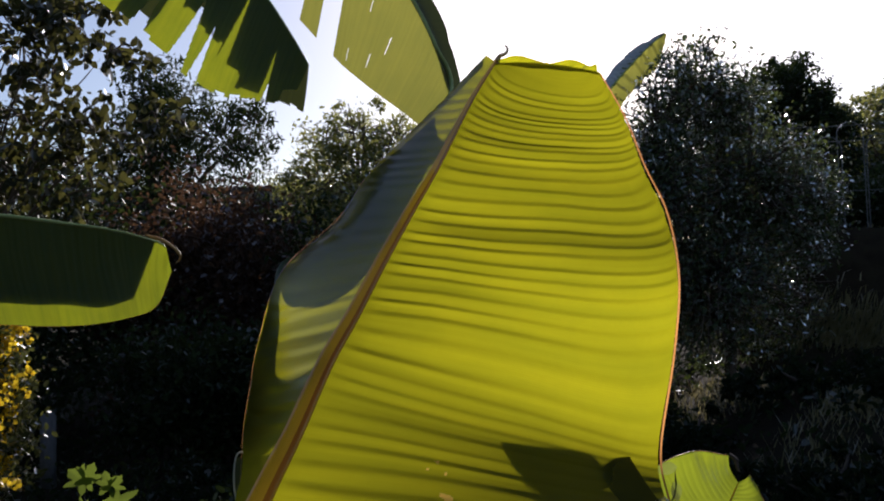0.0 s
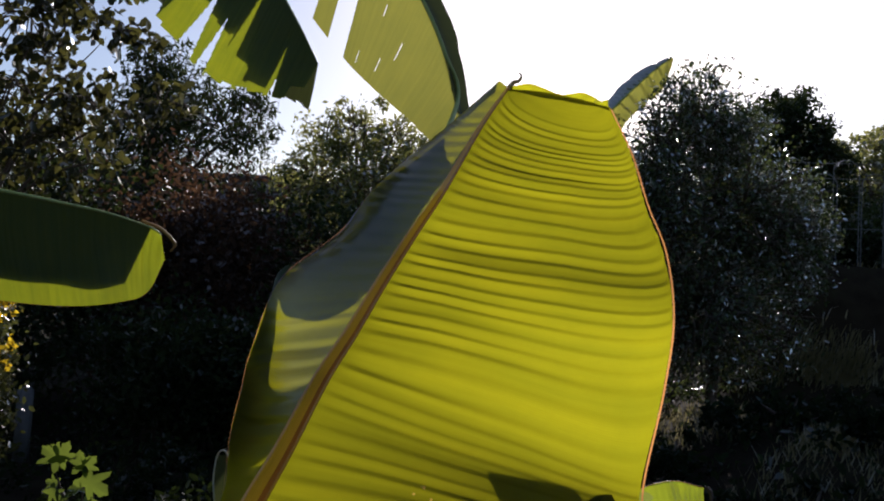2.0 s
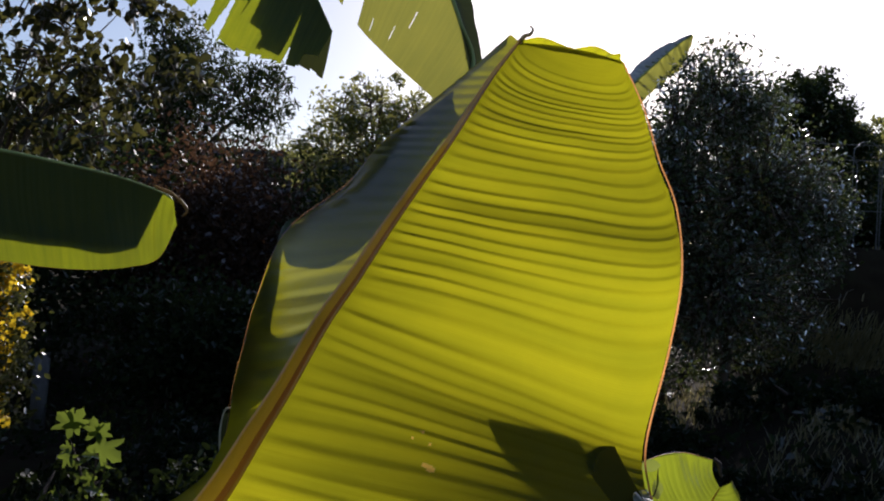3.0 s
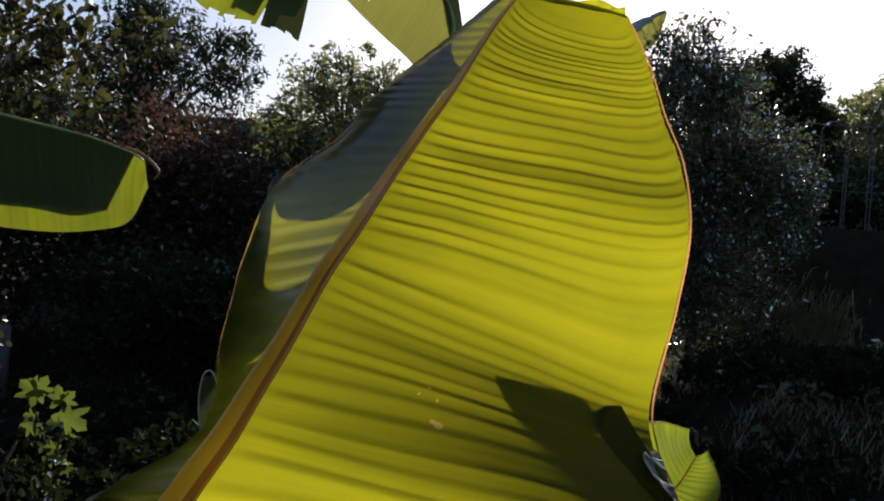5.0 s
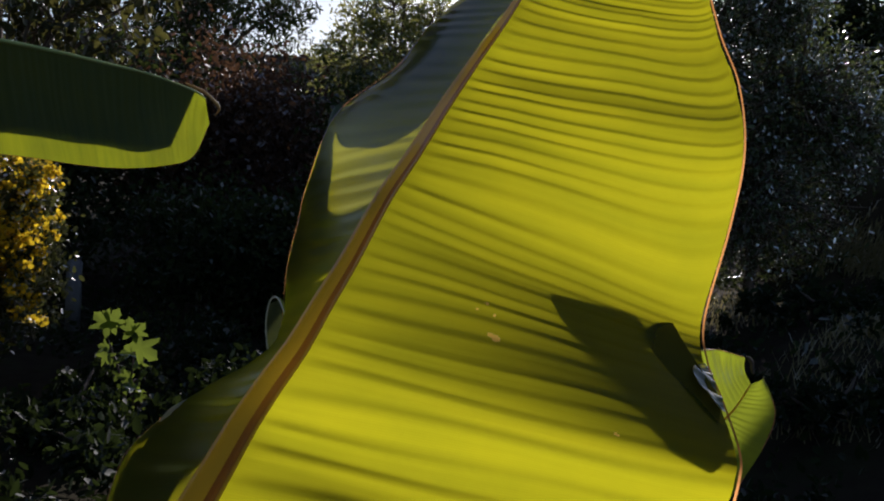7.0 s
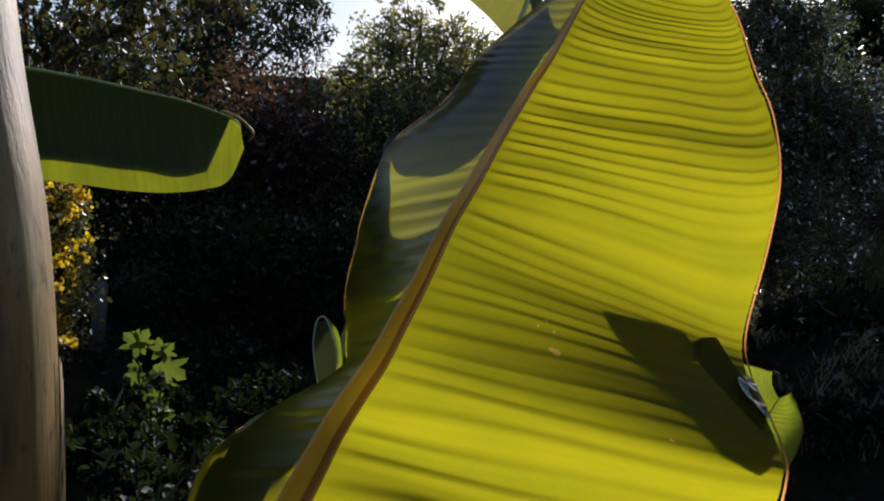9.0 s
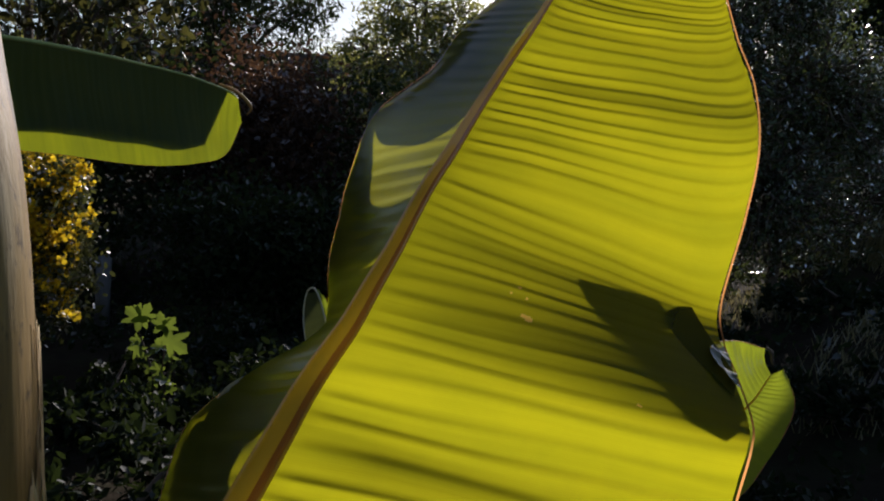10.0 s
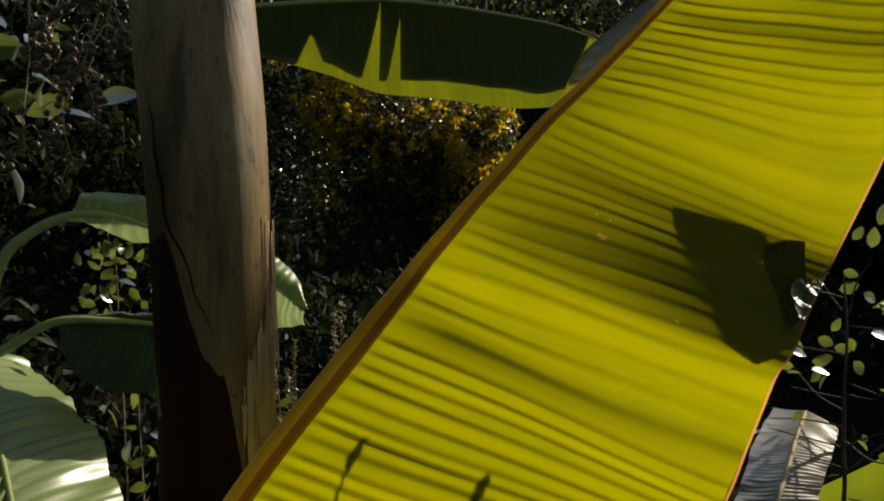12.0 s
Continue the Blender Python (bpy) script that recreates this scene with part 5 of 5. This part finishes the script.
# ---- beside the stem: leaves, berries, weeds ----
def build_side_plants():
    p1 = thing("banana_sucker", -1.15, 0.60, 0.0, "small banana sucker with broad waxy leaves", "banana plant")
    part("stem", rod([(-1.15, 0.60, -0.02), (-1.16, 0.60, 0.5), (-1.17, 0.60, 1.0)], [0.035, 0.03, 0.02], 12, 20), STEM_GREEN, p1)
    mid = [(-1.149, 0.653, 1.369), (-1.132, 0.71, 1.429), (-1.102, 0.772, 1.457), (-1.065, 0.832, 1.454), (-1.035, 0.873, 1.437), (-0.981, 0.938, 1.404), (-0.912, 1.009, 1.359), (-0.842, 1.068, 1.304), (-0.804, 1.096, 1.273)]
    part("midrib", rod([(-1.17, 0.60, 0.95), (-1.165, 0.62, 1.2)] + mid, [0.014, 0.013, 0.011, 0.008, 0.005, 0.002], 10, 60), RIB_GREEN, p1)
    up = [(-1.12, 0.80, 1.495), (-1.10, 0.85, 1.50), (-1.04, 0.93, 1.475), (-0.99, 1.0, 1.44), (-0.92, 1.08, 1.39), (-0.86, 1.12, 1.33), (-0.80, 1.10, 1.27)]
    low = [(-1.069, 0.731, 1.465), (-0.965, 0.744, 1.454), (-0.873, 0.767, 1.437), (-0.801, 0.801, 1.396), (-0.742, 0.852, 1.325), (-0.711, 0.931, 1.288), (-0.751, 1.040, 1.255)]
    part("blade", blade(mid[2:], up, 160, 16, 0.001, 26, 0.01, 0.004, 81), WAXY_BLADE, p1)
    part("blade", blade(mid[2:], low, 160, 16, 0.001, 26, 0.006, 0.004, 82), WAXY_BLADE, p1)
    mid = [(-1.17, 0.60, 1.0), (-1.10, 0.59, 1.20), (-1.07, 0.617, 1.232), (-1.044, 0.693, 1.273), (-1.002, 0.763, 1.272), (-0.951, 0.835, 1.261), (-0.89, 0.91, 1.24)]
    part("midrib", rod(mid, [0.012, 0.01, 0.007, 0.003], 10, 40), RIB_GREEN, p1)
    low = [(-1.04, 0.697, 1.268), (-1.0, 0.695, 1.20), (-0.962, 0.724, 1.163), (-0.905, 0.80, 1.146), (-0.87, 0.90, 1.20)]
    up = [(-1.043, 0.70, 1.276), (-1.012, 0.78, 1.282), (-0.96, 0.855, 1.273), (-0.89, 0.918, 1.246)]
    # this leaf takes the dark waxy copy, so its shade is coloured in
    part("blade", blade(mid[3:], low, 120, 14, 0.0008, 22, 0.006, 0.003, 83), SHADED_WAXY, p1)
    part("blade", blade(mid[3:], up, 120, 14, 0.0008, 22, 0.006, 0.003, 84), SHADED_WAXY, p1)
    mid = [(-1.289, 0.587, 1.212), (-1.140, 0.580, 1.203), (-0.962, 0.524, 1.181), (-0.821, 0.479, 1.160), (-0.714, 0.440, 1.130), (-0.609, 0.400, 1.111)]
    part("midrib", rod([(-1.15, 0.60, 0.7), (-1.22, 0.585, 1.02)] + mid, [0.012, 0.01, 0.007, 0.003], 10, 50), RIB_GREEN, p1)
    part("blade", blade(mid, [(-1.230, 0.684, 1.167), (-1.163, 0.715, 1.149), (-1.010, 0.697, 1.136), (-0.867, 0.659, 1.128), (-0.761, 0.622, 1.102), (-0.676, 0.596, 1.073)], 200, 26, 0.0024, 19, 0.006, 0.006, 85), WAXY_BLADE, p1)
    part("blade", blade(mid, [(-1.177, 0.502, 1.212), (-0.984, 0.407, 1.189), (-0.822, 0.342, 1.172), (-0.698, 0.306, 1.141), (-0.601, 0.301, 1.107), (-0.568, 0.350, 1.089)], 200, 26, 0.0024, 19, 0.006, 0.006, 86), WAXY_BLADE, p1)

    # berry sprays hanging beside the stem
    p2 = thing("berry_vine", -1.55, 0.62, 0.0, "vine with hanging sprays of small dark berries", "vine")
    part("stem", rod([(-1.55, 0.62, -0.02), (-1.56, 0.62, 0.8), (-1.5, 0.62, 1.6), (-1.25, 0.64, 1.93), (-0.95, 0.66, 1.92), (-0.80, 0.675, 1.90)], [0.012, 0.01, 0.007, 0.004], 8, 40), TWIG, p2)
    rnd = np.random.RandomState(91)
    bm = bmesh.new()
    bmesh.ops.create_icosphere(bm, subdivisions=2, radius=0.0075)
    berry = bpy.data.meshes.new("berry")
    bm.to_mesh(berry)
    bm.free()
    berry.materials.append(BERRY)
    for p in berry.polygons:
        p.use_smooth = True
    def panicle(line, twigs, reach, size):
        axis_line = spline(line, 60)
        part("stalk", rod(line, [0.0022, 0.0018, 0.0012, 0.0008], 6, 30), STALK, p2)
        for j in range(twigs):
            s0 = axis_line[int(12 + 47 * j / max(1, twigs - 1))]
            away = rnd.normal(size=3)
            away[2] = -0.5 * abs(away[2])
            away *= reach * (1.15 - 0.6 * j / twigs) * (0.6 + 0.6 * rnd.rand()) / np.linalg.norm(away)
            end = s0 + away
            held = part("stalk", rod([s0, s0 + 0.5 * away + np.array([0, 0, 0.25 * reach]), end], [0.0011, 0.0010, 0.0008], 5, 10), STALK, p2)
            for b in range(3 + rnd.randint(3)):
                q = end + rnd.normal(size=3) * np.array([0.011, 0.011, 0.009]) + np.array([0, 0, -0.008])
                hung = part("pedicel", rod([end - 0.2 * away * rnd.rand(), (end + q) / 2 + np.array([0, 0, 0.003]), q], [0.0007, 0.0006, 0.0006], 4, 6), STALK, held)
                ob = new("berry", berry)
                ob.parent = held
                g = size * (0.7 + 0.45 * rnd.rand())
                ob.matrix_basis = Matrix.Translation(q) @ Matrix.Diagonal((g, g, g, 1))
    top = (-0.80, 0.675, 1.90)
    panicle([top, (-0.807, 0.664, 1.81), (-0.824, 0.635, 1.741), (-0.80, 0.636, 1.672)], 11, 0.048, 0.8)
    panicle([top, (-0.85, 0.63, 1.83), (-0.87, 0.61, 1.785), (-0.90, 0.59, 1.755)], 8, 0.048, 1.1)
    panicle([top, (-0.83, 0.64, 1.75), (-0.844, 0.61, 1.66), (-0.815, 0.607, 1.585)], 13, 0.045, 0.8)
    panicle([(-0.95, 0.62, 1.85), (-0.92, 0.60, 1.74), (-0.895, 0.575, 1.66), (-0.888, 0.57, 1.60)], 7, 0.048, 0.95)
    me = oval_leaf_mesh(0.065, 3)
    for k in range(26):
        p = np.array([-1.046, 0.646, 1.737]) + rnd.normal(size=3) * np.array([0.06, 0.06, 0.09])
        leafy(p2, me, p, 50 * rnd.randn(), 30 * rnd.randn(), 360 * rnd.rand(), 0.8 + 0.5 * rnd.rand())

    # weeds in the shade
    me2 = oval_leaf_mesh(0.045, 4)
    for x, y, lo, hi, wide, n, small in ((-1.171, 0.903, 1.229, 1.389, 0.045, 52, 0.75), (-1.106, 0.907, 0.833, 1.083, 0.06, 22, 1.1)):
        w = thing("weed", x, y, 0.0, "leafy green weed growing in the shade", "weed", "weeds behind the stem")
        part("stalk", rod([(x, y, -0.02), (x + 0.03, y, hi * 0.5), (x, y, hi)], [0.004, 0.003, 0.001], 6, 20), STALK, w)
        for j in range(n):
            leafy(w, me2, (x + wide * rnd.randn(), y + 0.04 * rnd.randn(), lo + (hi - lo) * rnd.rand()), 75 + 40 * rnd.randn(), 360 * rnd.rand(), 35 + 40 * rnd.randn(), small * (0.6 + 0.5 * rnd.rand()))


build_side_plants()


def build_spike_weed(x, y, h, seed):
    rnd = np.random.RandomState(seed)
    ob = thing("spike_weed", x, y, 0.0, "weed with thin seed spikes standing behind the stem", "weed", "spiky weeds")
    for k in range(5):
        e = np.array([x + 0.09 * rnd.randn(), y + 0.05 * rnd.randn(), h * (0.8 + 0.3 * rnd.rand())])
        part("stalk", rod([(x, y, -0.02), (x + 0.2 * (e[0] - x), y, h * 0.5), e], [0.004, 0.003, 0.001], 6, 16), STALK, ob)
        p = np.array([x, y, 0.0])[None, :] + (e - np.array([x, y, 0.0]))[None, :] * (0.80 + 0.20 * rnd.rand(90))[:, None]
        v, f = leaves_at(p + rnd.normal(size=p.shape) * 0.003, 0.011, rnd, 0.6)
        part("seed_spike", mesh_of(v, f), GRASS, ob)
        p = np.array([x, y, 0.0])[None, :] + (e - np.array([x, y, 0.0]))[None, :] * (0.45 + 0.4 * rnd.rand(16))[:, None]
        v, f = leaves_at(p, 0.05, rnd, 0.4, 0.25, 0.5)
        part("foliage", mesh_of(v, f), LEAF_TWIG, ob)


def build_bud_stalk():
    x, y = -0.05, 1.03
    # unseen stalks, placed toward the sun so their shadows fall on the large leaf
    ob = thing("bud_stalk", x, y, 0.0, "unseen thin stalks with small buds, set to shadow the large leaf", "weed")
    for head in ((-0.162, 0.55, 1.344), (-0.025, 0.587, 1.337)):
        h = np.array(head) + np.array(SUN) * 0.5
        part("stalk", rod([(x, y, -0.02), (h[0] * 0.8 + x * 0.2, y, 0.8), (h[0], h[1], h[2] - 0.2), h], [0.004, 0.0035, 0.0035, 0.003], 6, 30), STALK, ob)
        part("bud", rod([h + np.array([0, 0, -0.012]), h, h + np.array([0.003, 0, 0.012])], [0.003, 0.006, 0.003], 8, 14), STALK, ob)


build_bud_stalk()

for wx, wy, wh, ws in ((-1.02, 1.30, 1.10, 131), (-0.95, 1.36, 1.12, 132), (-1.0, 1.22, 1.0, 133)):
    build_spike_weed(wx, wy, wh, ws)


# ---- dry leaf low behind the large leaf ----
def build_dry_leaf():
    ob = thing("dry_banana_leaf", 0.06, 1.40, 0.0, "withered pale banana leaf with ribbed surface", "leaf")
    mid = [(0.06, 1.40, 0.0), (0.07, 1.40, 0.5), (0.08, 1.40, 0.9), (0.080, 1.407, 1.020), (0.073, 1.500, 1.050), (0.055, 1.634, 1.070), (0.033, 1.814, 1.075)]
    part("midrib", rod(mid, [0.010, 0.008, 0.006, 0.005, 0.003], 8, 60), FIBRE, ob)
    part("blade", blade(mid[3:], [(0.010, 1.395, 1.000), (-0.001, 1.489, 1.030), (-0.021, 1.626, 1.050), (-0.039, 1.827, 1.060)], 200, 20, 0.0007, 34, -0.003, 0.002, 93), DRY_BLADE, ob)
    part("blade", blade(mid[3:], [(0.133, 1.505, 1.000), (0.127, 1.572, 1.030), (0.119, 1.680, 1.050), (0.107, 1.787, 1.060)], 200, 20, 0.0007, 34, -0.003, 0.002, 94), DRY_BLADE, ob)


build_dry_leaf()


# ---- low growth on the ground ----
def build_ground_cover():
    rnd = np.random.RandomState(101)
    n = 16000
    x = rnd.rand(n) * 14 - 7
    y = rnd.rand(n) ** 0.8 * 9 + 2.2
    keep = np.sin(x * 1.7 + 1) * np.sin(y * 1.9) + 0.5 * np.sin(x * 4.1) > -0.35
    x, y = x[keep], y[keep]
    pos = np.stack([x, y, ground_height(x, y) + 0.16 * rnd.rand(len(x)) ** 2], 1)
    v, f = leaves_at(pos, 0.07, rnd, 0.5)
    ob = part("ground_cover", mesh_of(v, f), LEAF_DARK, None)
    tagged(ob, "low dark leaves covering the garden soil", "ground cover", kind="stuff")
    n = 11000
    x = 1.2 + 5.0 * rnd.rand(n)
    y = 4.2 + 5.2 * rnd.rand(n)
    keep = np.sin(x * 2.3 + 0.4 * y) + np.sin(y * 2.6 + 0.5) > 0.5
    x, y = x[keep], y[keep]
    m = len(x)
    z = ground_height(x, y)
    base = np.stack([x, y, z - 0.01], 1)
    h = 0.05 + 0.09 * rnd.rand(m)
    a = rnd.rand(m) * 6.28
    lean = np.stack([np.cos(a), np.sin(a), 0 * a], 1) * (h * 0.6)[:, None]
    wid = np.stack([-np.sin(a), np.cos(a), 0 * a], 1) * 0.006
    top = base + lean + np.array([0, 0, 1.0]) * h[:, None]
    v = np.stack([base - wid, base + wid, top + wid * 0.2, top - wid * 0.2], 1).reshape(-1, 3)
    f = (np.arange(m) * 4)[:, None] + np.array([[0, 1, 2, 3]])
    sheets = [(v, f)]
    # tufts standing in for sun patches: place, spread along slope, spread across, blades, height
    for cx, cy, sx, sy, many, tall in ((2.90, 8.82, 0.07, 0.10, 160, 0.10), (3.20, 8.66, 0.10, 0.05, 260, 0.12), (3.55, 8.64, 0.12, 0.05, 420, 0.14), (3.90, 8.61, 0.16, 0.06, 620, 0.15),
                                       (2.55, 6.15, 0.07, 0.10, 160, 0.11), (2.90, 6.38, 0.12, 0.12, 520, 0.13), (3.45, 7.20, 0.20, 0.14, 620, 0.14), (3.80, 7.45, 0.20, 0.14, 520, 0.14)):
        x, y = cx + sx * rnd.normal(size=many), cy + sy * rnd.normal(size=many)
        base = np.stack([x, y, ground_height(x, y) - 0.01], 1)
        h = tall * (0.5 + 0.8 * rnd.rand(many))
        a = rnd.rand(many) * 6.28
        out = np.stack([np.cos(a) + 0.5, np.sin(a) - 0.5, 0 * a], 1) * (h * 0.55)[:, None]
        wid = np.stack([-np.sin(a), np.cos(a), 0 * a], 1) * 0.007
        half = base + out * 0.4 + np.array([0, 0, 0.75]) * h[:, None]
        top = base + out + np.array([0, 0, 0.95]) * h[:, None]
        v = np.stack([base - wid, base + wid, half + wid * 0.8, half - wid * 0.8, top + wid * 0.15, top - wid * 0.15], 1).reshape(-1, 3)
        f = ((np.arange(many) * 6)[:, None, None] + np.array([[0, 1, 2, 3], [3, 2, 4, 5]])[None]).reshape(-1, 4)
        sheets.append((v, f))
    start = np.cumsum([0] + [len(v) for v, f in sheets])
    ob = part("grass", mesh_of(np.vstack([v for v, f in sheets]), np.vstack([f + k for (v, f), k in zip(sheets, start)])), GRASS, None)
    tagged(ob, "rough dry grass on the bank, sun patches put into its colour", "grass", kind="stuff")


build_ground_cover()


# ---- small sapling on the bank ----
def build_sapling(x, y, seed):
    rnd = np.random.RandomState(seed)
    z = gz(x, y)
    ob = thing("sapling", x, y, z, "small sapling with pale pointed leaves on the bank", "sapling")
    part("stalk", rod([(x, y, z - 0.02), (x - 0.02, y, z + 0.12), (x - 0.03, y, z + 0.25), (x + 0.02, y, z + 0.46)], [0.008, 0.006, 0.004, 0.002], 6, 20), TWIG, ob)
    for k in range(9):
        a = 6.28 * k / 9 + 0.5 * rnd.rand()
        root = np.array([x - 0.02, y, z + 0.20 + 0.022 * k])
        tip = root + np.array([0.17 * math.cos(a), 0.12 * math.sin(a), 0.05 + 0.05 * rnd.rand()])
        part("twig", rod([tuple(root), tuple(0.5 * (root + tip) + np.array([0, 0, 0.02])), tuple(tip)], [0.003, 0.002, 0.001], 5, 8), TWIG, ob)
        p = root[None, :] + (tip - root)[None, :] * (0.4 + 0.6 * rnd.rand(7))[:, None]
        v, f = leaves_at(p, 0.075, rnd, 0.4, 0.3, 0.4)
        part("foliage", mesh_of(v, f), LEAF_TWIG, ob)


build_sapling(4.1, 7.75, 111)
